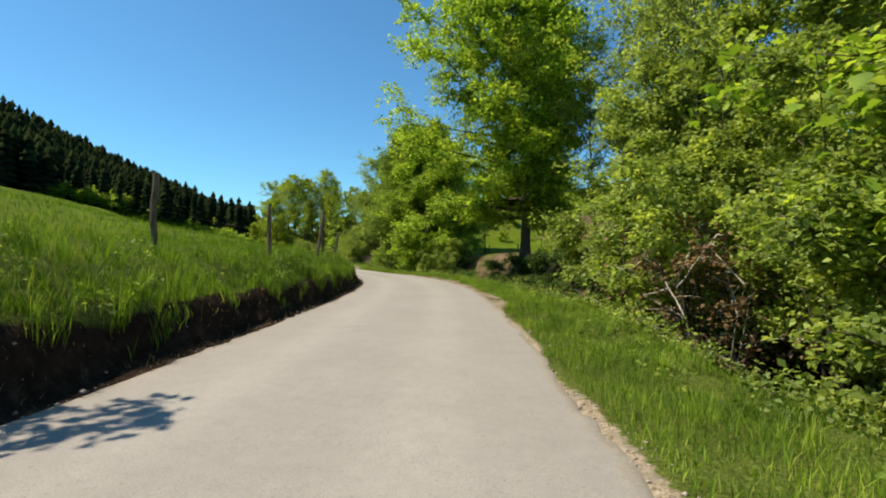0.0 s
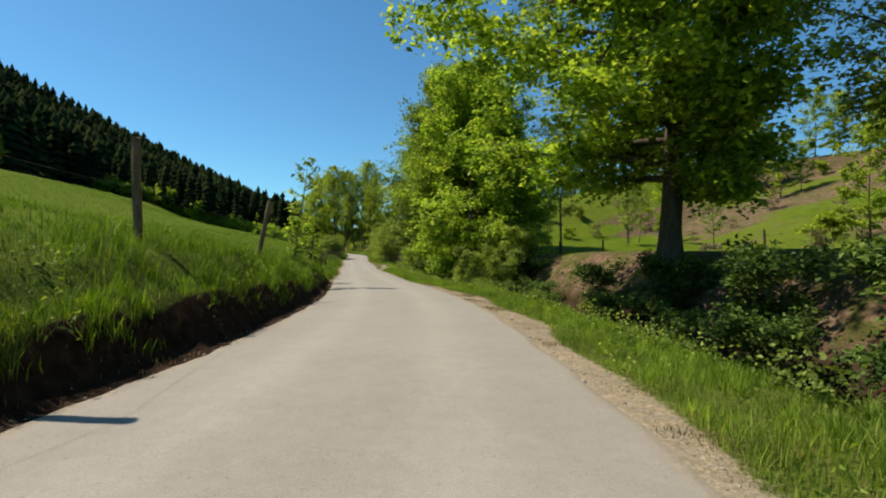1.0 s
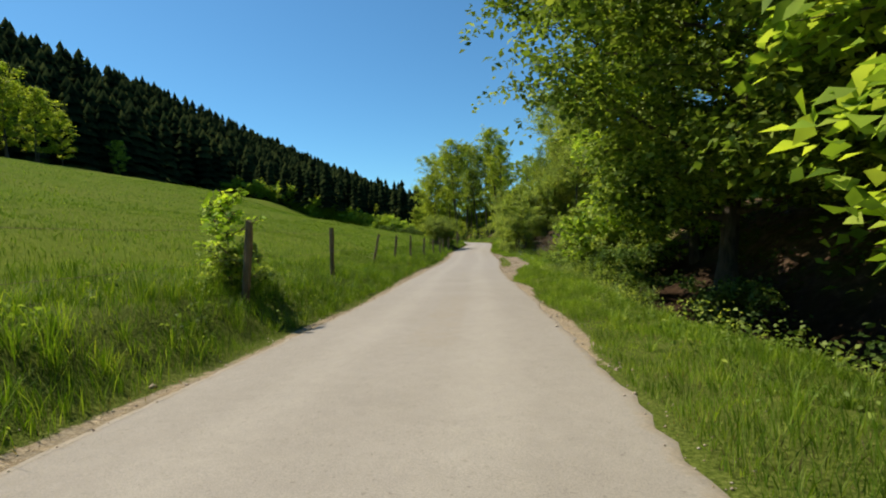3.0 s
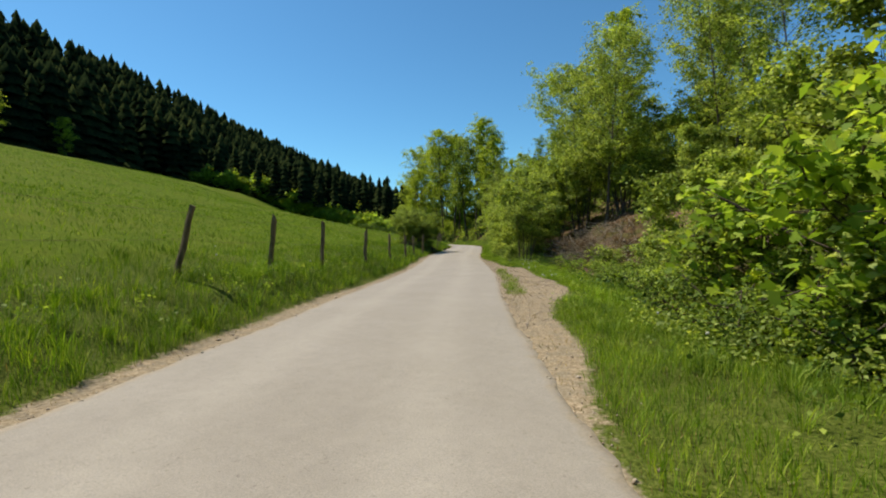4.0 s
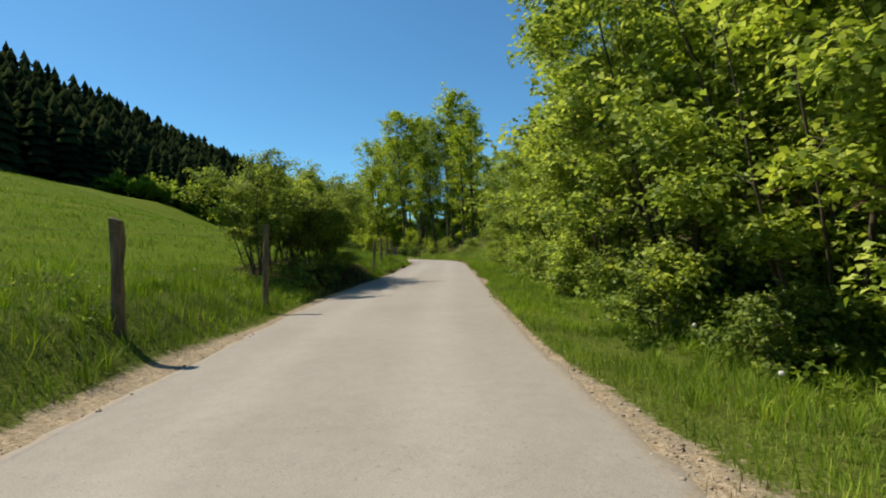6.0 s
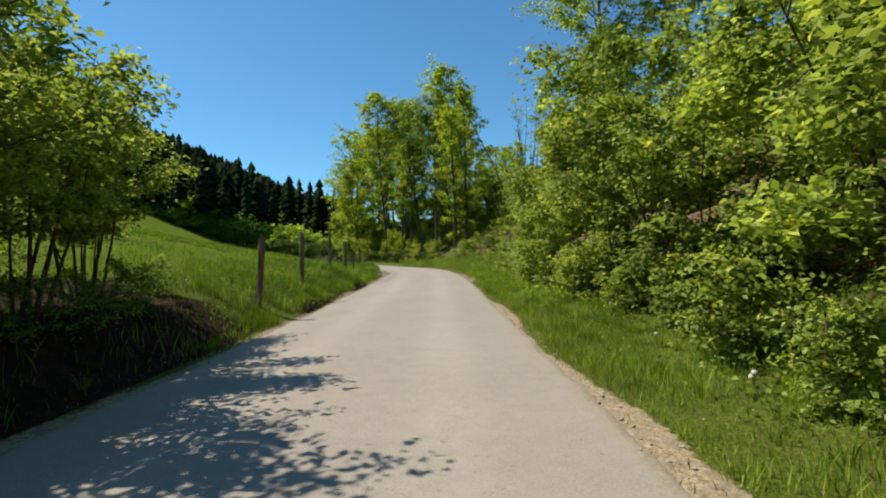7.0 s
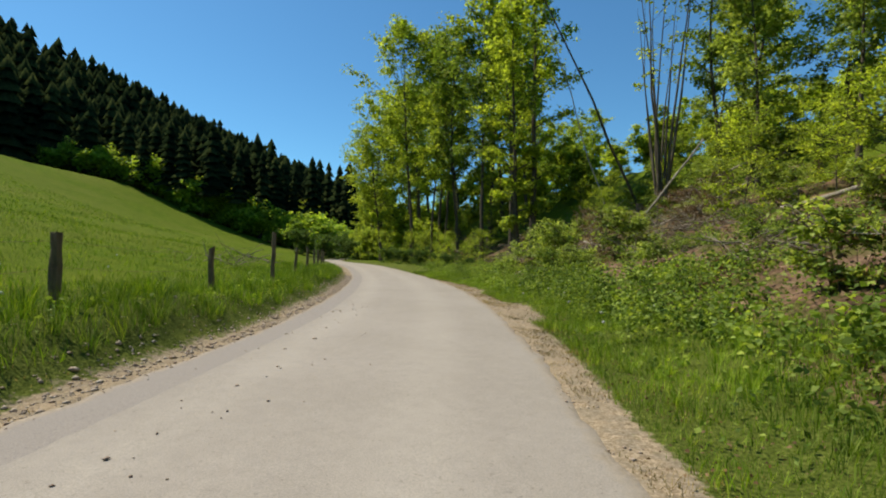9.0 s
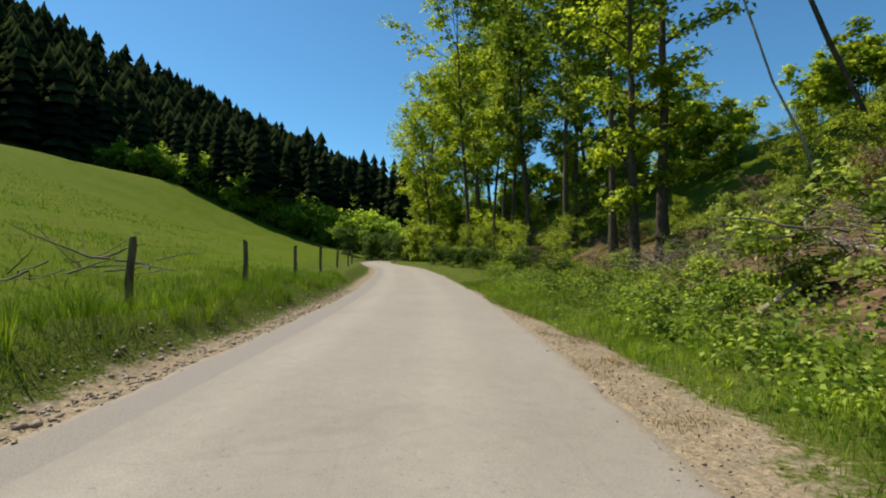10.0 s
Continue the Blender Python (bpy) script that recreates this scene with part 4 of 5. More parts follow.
def bush_mesh(seed):
    """A rounded field bush for the far hedge."""
    rng = np.random.default_rng(seed)
    way = rng.normal(size=(60, 3))
    way /= np.linalg.norm(way, axis=1)[:, None]
    centers = way * (2.0, 2.0, 1.7) * rng.uniform(0.6, 1.1, (60, 1)) + (0, 0, 2.3)
    centers[:, 2] = np.clip(centers[:, 2], 0.5, 5)
    v, f = leaves(rng, centers, 0.8, 0.32, 4200)
    crown = mesh_of("crown", v, f, [LEAF_MAPLE])
    wood = []
    for k in range(5):
        a = rng.random() * 6.3
        path = curve_path(rng, (0, 0, -0.3), (math.cos(a) * 0.4, math.sin(a) * 0.4, 1), 3.6, 0.1, 5)
        wood.append(tube(path, np.linspace(0.09, 0.02, len(path)), 5))
    v, f = joined(wood)
    return mesh_of("trunk", v, f, [BARK], True), crown


def build_hedge():
    rng = np.random.default_rng(52)
    kinds = [bush_mesh(53), bush_mesh(54)]
    line = np.array([(-186, 219), (-155, 229), (-128, 237), (-110, 240), (-97, 240)], float)
    for u in np.linspace(0, 4, 42):
        p = [float(np.interp(u, np.arange(5), line[:, k]) + rng.normal() * 1.5) for k in range(2)]
        tree("field_bush", p[0], p[1], kinds[rng.integers(2)], "rounded bright green bush in a row below the wood", "bush", "bushes below the wood", rng.uniform(0, 360), rng.uniform(1.6, 2.5))


build_hedge()


near_maple = tree_meshes(43, 6.2, 1.7, 0.3, 0.05, 0.17, 4200, LEAF_HAZEL, limbs=34, clump=0.5, peak=0.4, lobed=True)
low_maple = tree_meshes(44, 2.6, 1.5, 0.2, 0.03, 0.16, 1500, LEAF_MAPLE, limbs=18, clump=0.45, peak=0.45, lobed=True)
over_maple = tree_meshes(46, 9.0, 3.4, 2.6, 0.12, 0.18, 7000, LEAF_MAPLE, limbs=34, clump=0.7, peak=0.35, sag=0.5, lobed=True)
for s0, off, m, size, turn in ((133.6, 5.5, near_maple, 0.76, 40), (69.6, 7.2, near_maple, 0.9, 120), (69.4, 5.7, low_maple, 1.0, 10), (71.8, 6.0, low_maple, 0.9, 290), (5.2, 7.4, over_maple, 1.0, 0), (2.6, 5.2, low_maple, 0.7, 60), (121.0, 5.6, low_maple, 1.0, 150)):
    x, y = lane_xy(s0, off)
    tree("maple_sapling", float(x), float(y), m, "young maple with large fresh lobed leaves by the verge", "sapling", "maples at the verge", turn, size)


# ---- saplings at the top of the cut bank ----
sap_tall = tree_meshes(41, 4.6, 0.7, 1.2, 0.075, 0.16, 330, LEAF_MAPLE, limbs=14, clump=0.28, peak=0.5)
sap_short = tree_meshes(42, 2.2, 0.5, 0.3, 0.028, 0.15, 330, LEAF_MAPLE, limbs=14, clump=0.26, peak=0.5)
for s0, off, m, size in ((3.5, -4.7, sap_tall, 1.0), (38.0, -3.5, sap_tall, 1.0), (37.2, -3.4, sap_short, 0.9), (42.0, -3.3, sap_short, 1.0), (48.4, -3.3, sap_short, 0.85), (49.6, -3.7, sap_short, 0.95), (57.0, -3.7, sap_short, 0.95), (57.8, -4.3, sap_short, 0.9)):
    x, y = lane_xy(s0, off)
    tree("maple_sapling", float(x), float(y), m, "slim maple sapling with large fresh leaves", "sapling", "saplings on the bank", s0 * 50, size, 0.05)
shrubs([(49.2, -3.5, 2, 0.5), (56.8, -3.6, 2, 0.55), (58.0, -3.9, 2, 0.6)], "field_shrub", "small leafy shrub at the meadow's edge", "meadow edge shrubs")


# ---- fence ----
POSTS = (  # running length, offset, height, lean towards the lane
    (9.2, -4.4, 1.5, 2), (14.0, -3.82, 1.5, 0), (21.0, -3.8, 2.1, 9), (25.5, -4.06, 1.8, 1), (31.5, -3.7, 1.65, 10), (42.3, -3.2, 1.3, 10), (49.5, -3.0, 1.3, 2), (56.5, -3.2, 1.35, 6), (63.0, -3.6, 1.5, 2), (72.8, -4.2, 1.42, 11), (76.0, -3.75, 1.35, 8), (78.7, -3.3, 1.48, 2),
    (84.0, -3.2, 1.4, 2), (89.0, -2.96, 1.35, -1), (94.5, -2.75, 1.5, -1), (100.0, -2.76, 1.34, 0), (104.0, -2.55, 1.7, 2), (118.9, -2.9, 1.4, 4), (122.5, -3.0, 1.62, 0), (127.5, -3.3, 1.55, 0), (131.5, -3.4, 1.47, -1), (137.0, -3.77, 1.14, 0), (142.0, -3.9, 0.98, 1),
    (146.0, -3.6, 0.92, 0), (150.1, -3.45, 1.52, 2), (157.5, -4.1, 1.18, 4), (163.0, -4.24, 1.18, 1), (169.0, -4.3, 1.2, 1), (175.0, -4.3, 1.25, 0), (181.0, -4.2, 1.2, 2), (187.0, -4.0, 1.2, 0), (193.0, -4.0, 1.2, 1), (199.0, -4.0, 1.2, -2))


def build_fence():
    root = tagged(new("pasture_fence"), "old pasture fence of weathered wooden posts and thin wire", "fence")
    rng = np.random.default_rng(61)
    heads = []
    for s0, off, tall, lean in POSTS:
        x, y = lane_xy(s0, off)
        z = float(height(s0, off))
        rings = np.linspace(-0.3, tall, 7)
        path = np.c_[rng.normal(size=7) * 0.008, rng.normal(size=7) * 0.008, rings]
        r = rng.uniform(0.058, 0.075)
        v, f = tube(path, r * rng.uniform(0.92, 1.08, 7), 8)
        v = v * (1, 1, 1) + rng.normal(size=v.shape) * (0.004, 0.004, 0)
        v[-8:, 2] += v[-8:, 0] * rng.normal() * 0.5 + rng.normal(size=8) * 0.012
        me = bpy.data.meshes.new("post")
        me.from_pydata([tuple(q) for q in v], [], [tuple(q) for q in f] + [tuple(range(len(v) - 8, len(v)))])
        me.materials.append(POST_WOOD)
        ob = child("post", me, root)
        turn = math.degrees(math.atan2(at_lane(s0)[1][1], at_lane(s0)[1][0]))
        ob.matrix_basis = pose(float(x), float(y), z, rng.normal() * 2, lean, turn)
        heads.append(ob.matrix_basis @ Vector((0.07, 0, 1)) - ob.matrix_basis @ Vector((0.07, 0, 0)))
        heads[-1] = (ob.matrix_basis @ Vector((0.075, 0, 0)), heads[-1], tall)
    for a, b in zip(heads[:-1], heads[1:]):
        for share in (0.9, 0.55):
            p, q = a[0] + a[1] * a[2] * share, b[0] + b[1] * b[2] * share
            path = [p.lerp(q, k / 6) - Vector((0, 0, 0.06 * 4 * (k / 6) * (1 - k / 6))) for k in range(7)]
            v, f = tube(np.array(path), np.full(7, 0.0022), 4)
            child("wire", mesh_of("wire", v, f, [WIRE]), root)


def plain(name, color, rough=0.6, metal=0.0):
    n = Nodes(name)
    fac = n.noise(30.0, 4.0, 0.6, n.place())
    tone = n.ramp(fac, (0.3, tuple(c * 0.7 for c in color)), (0.7, tuple(min(1, c * 1.2) for c in color)))
    shader = n.principled(tone, rough)
    shader.node.inputs["Metallic"].default_value = metal
    return n.done(shader)


WIRE = plain("rusty_wire", (0.16, 0.11, 0.08), 0.6, 0.8)
build_fence()


# ---- grass ----
def blades(seed, count, s_span, off_span, tall, wide, mat, name, label, keep=None):
    rng = np.random.default_rng(seed)
    s0 = rng.uniform(*s_span, count)
    off = rng.uniform(*off_span, count)
    if keep is not None:
        ok = keep(rng, s0, off)
        s0, off = s0[ok], off[ok]
    count = len(s0)
    xy = lane_xy(s0, off)
    z = height(s0, off)
    clump = 0.65 + 0.5 * rough_noise(xy[:, 0], xy[:, 1], 0.7, 21) + 0.35 * rough_noise(xy[:, 0], xy[:, 1], 0.21, 22)
    h = tall * np.clip(clump, 0.25, 1.6) * rng.uniform(0.6, 1.3, count)
    a = rng.uniform(0, 2 * np.pi, count)
    lean = rng.uniform(0.05, 0.65, count) * h
    base = np.c_[xy, z - 0.03]
    side = np.c_[np.cos(a), np.sin(a), 0 * a] * (wide * rng.uniform(0.6, 1.3, count))[:, None]
    b = a + rng.normal(size=count) * 0.9 + np.pi / 2
    tip = base + np.c_[np.cos(b) * lean, np.sin(b) * lean, h]
    mid = base + np.c_[np.cos(b) * lean * 0.3, np.sin(b) * lean * 0.3, h * 0.5]
    v = np.stack([base, mid + side, tip, mid - side], 1).reshape(-1, 3)
    faces = np.arange(count * 4).reshape(-1, 4)
    tagged(new(name, mesh_of(name, v, faces, [mat])), label, "grass", kind="stuff")


def left_keep(rng, s0, off):
    u = -off - left_edge(s0)
    cut = 1 - smooth(36, 54, s0)
    first = 0.25 + 0.2 * smooth(66, 74, s0) * (1 - smooth(98, 108, s0)) + 0.32 * cut + 0.5 * smooth(132, 142, s0) + 0.1 * rough_noise(s0, 0 * s0, 0.9, 31)
    shade = smooth(106, 109, s0) * (1 - smooth(116.5, 118.5, s0)) * (1 - smooth(3.0, 4.2, u))
    return (u > first) & (rng.random(len(s0)) < np.where(u < 2.2, 1.0, 0.45) * (1 - 0.85 * shade))


def right_keep(rng, s0, off):
    w = off - right_edge(s0)
    bare = relief(s0, off)[2]
    return (rng.random(len(s0)) < np.clip(1.15 - bare * 1.5, 0.0, 1) * (1 - 0.8 * smooth(70, 75, s0) * (1 - smooth(93, 100, s0)) * (1 - smooth(0.6, 0.8, w)) * (0.45 + 0.55 * smooth(-0.2, 0.4, rough_noise(s0, off, 0.6, 38))))) & (w > 0.08 + 0.1 * rough_noise(s0, 0 * s0, 0.7, 32))


blades(71, 230000, (-4, 172), (-6.0, -2.2), 0.34, 0.0048, GRASS_BLADE, "verge_grass", "tall fresh green grass at the meadow's edge", left_keep)
blades(72, 400000, (-4, 172), (2.1, 5.1), 0.21, 0.0038, VERGE_BLADE, "verge_grass", "fresh green grass on the verge beside the lane", right_keep)
blades(73, 70000, (-4, 172), (-24.0, -5.5), 0.24, 0.011, GRASS_BLADE, "meadow_grass", "long meadow grass on the slope")
blades(77, 46000, (-4, 215), (-75.0, -20.0), 0.28, 0.03, GRASS_BLADE, "meadow_grass", "rough tufts of meadow grass higher up the slope")
blades(79, 150000, (60, 260), (-62.0, -14.0), 0.3, 0.02, GRASS_BLADE, "meadow_grass", "darker lines of rough grass along the slope", lambda rng, s0, off: np.minimum(np.abs(off + 24 + 1.6 * rough_noise(s0, 0 * s0, 9.0, 51)), np.abs(off + 43 + 2.0 * rough_noise(s0, 0 * s0, 12.0, 52))) < 0.5 * rough_noise(s0, 0 * s0, 3.0, 53))
blades(80, 9000, (115, 137), (-2.6, -2.2), 0.22, 0.0045, GRASS_BLADE, "bank_grass", "grass tufts over the low earth lip", lambda rng, s0, off: rough_noise(s0, off * 0, 0.55, 35) + rough_noise(s0, off * 3, 0.25, 34) > 0.0)
blades(76, 26000, (-4, 54), (-2.95, -2.42), 0.36, 0.006, GRASS_BLADE, "bank_grass", "grass tufts hanging over the cut earth bank", lambda rng, s0, off: (rough_noise(s0, off * 0, 0.55, 33) + rough_noise(s0, off * 3, 0.25, 34) > 0.1) & (rng.random(len(s0)) < (1 - smooth(46, 54, s0))))
blades(78, 26000, (76, 102), (4.9, 6.5), 0.22, 0.006, VERGE_BLADE, "verge_grass", "fresh green grass behind the gravel pull-in", lambda rng, s0, off: rng.random(len(s0)) < 1 - smooth(5.6, 6.5, off))
def tufts(seed, count, each, s_span, off_span, tall, mat, label, keep):
    """Arching blades of long grass, each tuft round one foot."""
    rng = np.random.default_rng(seed)
    s0, off = rng.uniform(*s_span, count), rng.uniform(*off_span, count)
    ok = keep(rng, s0, off)
    s0, off = s0[ok], off[ok]
    foot = np.c_[lane_xy(s0, off), height(s0, off) - 0.04]
    size = np.clip(rng.lognormal(0, 0.25, len(s0)), 0.5, 1.5) * tall
    pick = np.repeat(np.arange(len(s0)), each)
    n = len(pick)
    a = rng.uniform(0, 2 * np.pi, n)
    out = np.c_[np.cos(a), np.sin(a), 0 * a]
    h = size[pick] * rng.uniform(0.55, 1.25, n)
    reach = h * rng.uniform(0.08, 0.75, n)
    base = foot[pick] + out * (size[pick] * 0.25 * rng.random(n))[:, None]
    side = np.c_[-np.sin(a), np.cos(a), 0 * a] * (0.0028 * rng.uniform(0.7, 1.4, n))[:, None]
    rows = []
    for u, w in ((0.0, 0.8), (0.45, 1.0), (0.8, 0.7), (1.0, 0.12)):
        q = base + out * (reach * u**1.9)[:, None] + np.c_[0 * a, 0 * a, h * (u - 0.22 * u**3)]
        rows += [q - side * w, q + side * w]
    v = np.stack(rows, 1).reshape(-1, 3)
    f = (np.array([(0, 1, 3, 2), (2, 3, 5, 4), (4, 5, 7, 6)])[None] + 8 * np.arange(n)[:, None, None]).reshape(-1, 4)
    tagged(new("grass_tufts", mesh_of("grass_tufts", v, f, [mat])), label, "grass", kind="stuff")


tufts(171, 1700, 38, (-3, 172), (-4.6, -2.35), 0.36, GRASS_BLADE, "long dark green grass tufts at the meadow's edge", left_keep)
tufts(172, 2400, 36, (-3, 172), (2.5, 4.9), 0.25, VERGE_BLADE, "long bright grass tufts on the verge", lambda rng, s0, off: right_keep(rng, s0, off) & (off - right_edge(s0) > 0.45 + 0.8 * rng.random(len(s0))))
tufts(173, 5200, 12, (-3, 190), (-20, -4.6), 0.26, GRASS_BLADE, "uneven tufts of grass over the lower meadow", lambda rng, s0, off: rough_noise(s0, off, 1.6, 55) + rough_noise(s0, off, 5.0, 56) > 0.1)
blades(81, 16000, (-4, 172), (-10, -4.4), 0.2, 0.005, STRAW, "dry_grass", "patches of dry trampled grass in the meadow", lambda rng, s0, off: rough_noise(s0 * 0.6, off, 2.0, 57) + 0.6 * rough_noise(s0, off, 0.7, 58) > 0.75)
for seed, span in ((82, (9, 43)), (83, (127, 160))):
    blades(seed, 90000, span, (2.2, 3.7), 0.055, 0.0035, STRAW, "dry_grass", "thick dry straw at the lane's edge", lambda rng, s0, off: (off > right_edge(s0) + 0.04) & (rng.random(len(s0)) < 1 - smooth(0.35, 1.15, off - right_edge(s0) + 0.25 * rough_noise(s0, off, 0.9, 59))))
blades(74, 46000, (-4, 172), (2.1, 3.4), 0.085, 0.004, STRAW, "dry_grass", "dry straw-coloured grass at the lane's edge", lambda rng, s0, off: (relief(s0, off)[2] < 0.6) | (rng.random(len(s0)) < 0.55))
blades(75, 14000, (-4, 172), (-3.0, -2.1), 0.09, 0.004, STRAW, "dry_grass", "dry straw-coloured grass at the lane's edge")


# ---- weeds, litter and stones ----
def scatter_leaves(name, label, seed, clumps, spans, size, count, spread, mat, lift=0.12, keep=None):
    rng = np.random.default_rng(seed)
    s0 = rng.uniform(*spans[0], clumps)
    off = rng.uniform(*spans[1], clumps)
    if keep is not None:
        ok = keep(rng, s0, off)
        s0, off = s0[ok], off[ok]
    centers = np.c_[lane_xy(s0, off), height(s0, off) + lift * rng.uniform(0.3, 1.6, len(s0))]
    v, f = leaves(rng, centers, spread, size, count, 0.6, 0.4)
    tagged(new(name, mesh_of(name, v, f, [mat])), label, "weeds", kind="stuff")


scatter_leaves("verge_weeds", "broad-leaved weeds and nettles among the verge grass", 81, 900, ((-4, 172), (2.9, 4.8)), 0.05, 15000, 0.22, LEAF_THORN, 0.12, right_keep)
scatter_leaves("bank_weeds", "leafy weeds along the top of the cut bank", 82, 500, ((-4, 150), (-4.4, -2.55)), 0.06, 12000, 0.24, LEAF_THORN, 0.14, left_keep)
scatter_leaves("bank_weeds", "low brambles and seedlings on the bare bank", 83, 700, ((96, 205), (4.9, 18.0)), 0.09, 16000, 0.45, LEAF_THORN, 0.2)
scatter_leaves("bramble_cover", "knee-high brambles covering the foot of the bank", 86, 700, ((136, 176), (4.3, 7.6)), 0.075, 36000, 0.42, LEAF_THORN, 0.28, lambda rng, s0, off: (rough_noise(s0, off, 1.7, 36) + rng.normal(size=len(s0)) * 0.3 > (off - 5.2) * 0.5) & ((s0 < 153.5) | (s0 > 164) | (off < 4.9)))
scatter_leaves("nettles", "bright nettles and weeds along the edge of the ditch", 88, 620, ((-3, 72), (3.9, 5.4)), 0.06, 26000, 0.26, LEAF_HAZEL, 0.22)
scatter_leaves("nettles", "dark nettles where the verge meets the bank", 87, 950, ((92, 176), (3.7, 5.6)), 0.065, 34000, 0.28, LEAF_THORN, 0.26)
scatter_leaves("edge_litter", "brown withered leaves and chips on the dirt edge", 89, 260, ((138, 168), (2.45, 3.2)), 0.026, 3600, 0.3, TWIG_LEAF, 0.008)
scatter_leaves("leaf_litter", "brown withered leaves lying on the bank", 84, 900, ((86, 205), (5.4, 17.0)), 0.085, 44000, 0.8, TWIG_LEAF, 0.03)
scatter_leaves("ditch_weeds", "dark weeds in the ditch", 85, 260, ((-4, 90), (4.6, 11.0)), 0.11, 12000, 0.45, LEAF_DARK, 0.15)


def stone_material(name, dark, light):
    n = Nodes(name)
    geo = n.add("ShaderNodeNewGeometry")
    tone = n.ramp(geo.outputs["Random Per Island"], (0.0, dark), (1.0, light))
    tone = n.mix(0.4, tone, n.ramp(n.noise(40.0, 4.0, 0.6, geo.outputs["Position"]), (0.3, dark), (0.7, light)))
    return n.done(n.principled(tone, 0.9, spec=0.2))


STONE = stone_material("gravel_stone", (0.2, 0.13, 0.09), (0.5, 0.44, 0.36))


def stones(name, label, seed, count, size, places):
    """Small, uneven stones, each of eight sides."""
    rng = np.random.default_rng(seed)
    s0, off = places(rng, count)
    count = len(s0)
    corner = np.array([(1, 0, 0), (0, 1, 0), (-1, 0, 0), (0, -1, 0), (0, 0, 0.7), (0, 0, -0.5)], float)
    face = np.array([(0, 1, 4), (1, 2, 4), (2, 3, 4), (3, 0, 4), (1, 0, 5), (2, 1, 5), (3, 2, 5), (0, 3, 5)])
    base = np.c_[lane_xy(s0, off), height(s0, off)]
    lane_top = at_lane(s0)[2] + 0.03 - 0.035 * (off / HALF) ** 2
    base[:, 2] = np.where((off > 0.03 - left_edge(s0)) & (off < right_edge(s0) - 0.03), lane_top, base[:, 2])
    r = size * rng.lognormal(0, 0.45, count)
    a = rng.uniform(0, 6.3, count)
    shape = corner[None] * rng.uniform(0.6, 1.3, (count, 6, 1)) * r[:, None, None]
    x = shape[..., 0] * np.cos(a)[:, None] - shape[..., 1] * np.sin(a)[:, None]
    y = shape[..., 0] * np.sin(a)[:, None] + shape[..., 1] * np.cos(a)[:, None]
    v = np.stack([x, y, shape[..., 2] + r[:, None] * 0.15], -1) + base[:, None]
    f = (face[None] + np.arange(count)[:, None, None] * 6).reshape(-1, 3)
    tagged(new(name, mesh_of(name, v.reshape(-1, 3), f, [STONE])), label, "gravel", kind="stuff")


def edge_places(rng, count):
    s0 = rng.uniform(-3, 170, count)
    side = rng.random(count) < 0.45
    off = np.where(side, -left_edge(s0) - rng.gamma(2.0, 0.11, count) + 0.12, right_edge(s0) + rng.gamma(2.0, 0.1, count) - 0.12)
    return s0, off


def layby_places(rng, count):
    s0, off = rng.uniform(71, 99, count), rng.uniform(2.1, 4.4, count)
    ok = relief(s0, off)[2] > 0.6
    return s0[ok], off[ok]


def heap_places(rng, count):
    s0 = rng.uniform(134, 168, count)
    return s0, -left_edge(s0) - rng.gamma(2.2, 0.17, count) + 0.05


def loose_places(rng, count):
    return rng.uniform(132, 150, count), rng.normal(-0.9, 0.5, count)


stones("edge_gravel", "loose grey gravel along the lane's edges", 91, 6000, 0.011, edge_places)
stones("layby_gravel", "coarse grey gravel on the pull-in", 92, 16000, 0.0085, layby_places)
stones("edge_rubble", "stony rubble washed onto the lane's edge", 93, 3000, 0.019, heap_places)
stones("loose_stones", "small stones scattered on the asphalt", 94, 160, 0.012, loose_places)


# ---- dandelion clocks ----
CLOCK = plain("dandelion_seed", (0.5, 0.5, 0.46), 0.95)


def build_clocks():
    rng = np.random.default_rng(95)
    pieces, stalks, count = [], [], 110
    for k in range(count):
        right = rng.random() < 0.8
        s0, off = rng.uniform(70, 152), rng.uniform(3.4, 4.8) if right else rng.uniform(-9, -3.4)
        if k < 12:
            s0, off = 92.2 + rng.normal() * 0.7, 4.7 + rng.normal() * 0.25
        x, y = lane_xy(s0, off)
        p = np.array([float(x), float(y), float(height(s0, off))])
        top = p + (rng.normal() * 0.03, rng.normal() * 0.03, rng.uniform(0.12, 0.26))
        stalks.append(tube(np.array([p, (p + top) / 2, top]), [0.004, 0.004, 0.003], 4))
        turn = np.linspace(0, np.pi, 7)[:, None]
        ball = np.c_[0 * turn, 0 * turn, -np.cos(turn) * 0.026]
        v, f = tube(top + ball, np.maximum(np.sin(turn[:, 0]) * 0.026, 0.002), 7)
        pieces.append((v, f))
    v, f = joined(pieces)
    sv, sf = joined(stalks)
    tagged(new("dandelion_stalks", mesh_of("dandelion_stalks", sv, sf, [VERGE_BLADE], True)), "thin green dandelion stalks in the verge", "flowers", kind="stuff")
    tagged(new("dandelion_clocks", mesh_of("dandelion_clocks", v, f, [CLOCK], True)), "white dandelion clocks standing in the verge", "flowers", kind="stuff")


build_clocks()

# ---- fallen wood on the bank ----
CUT_WOOD = plain("fresh_cut_wood", (0.5, 0.36, 0.2), 0.8)
DEAD_WOOD = bark_material("dead_branch_wood", (0.1, 0.085, 0.065), (0.3, 0.26, 0.21), 10.0)


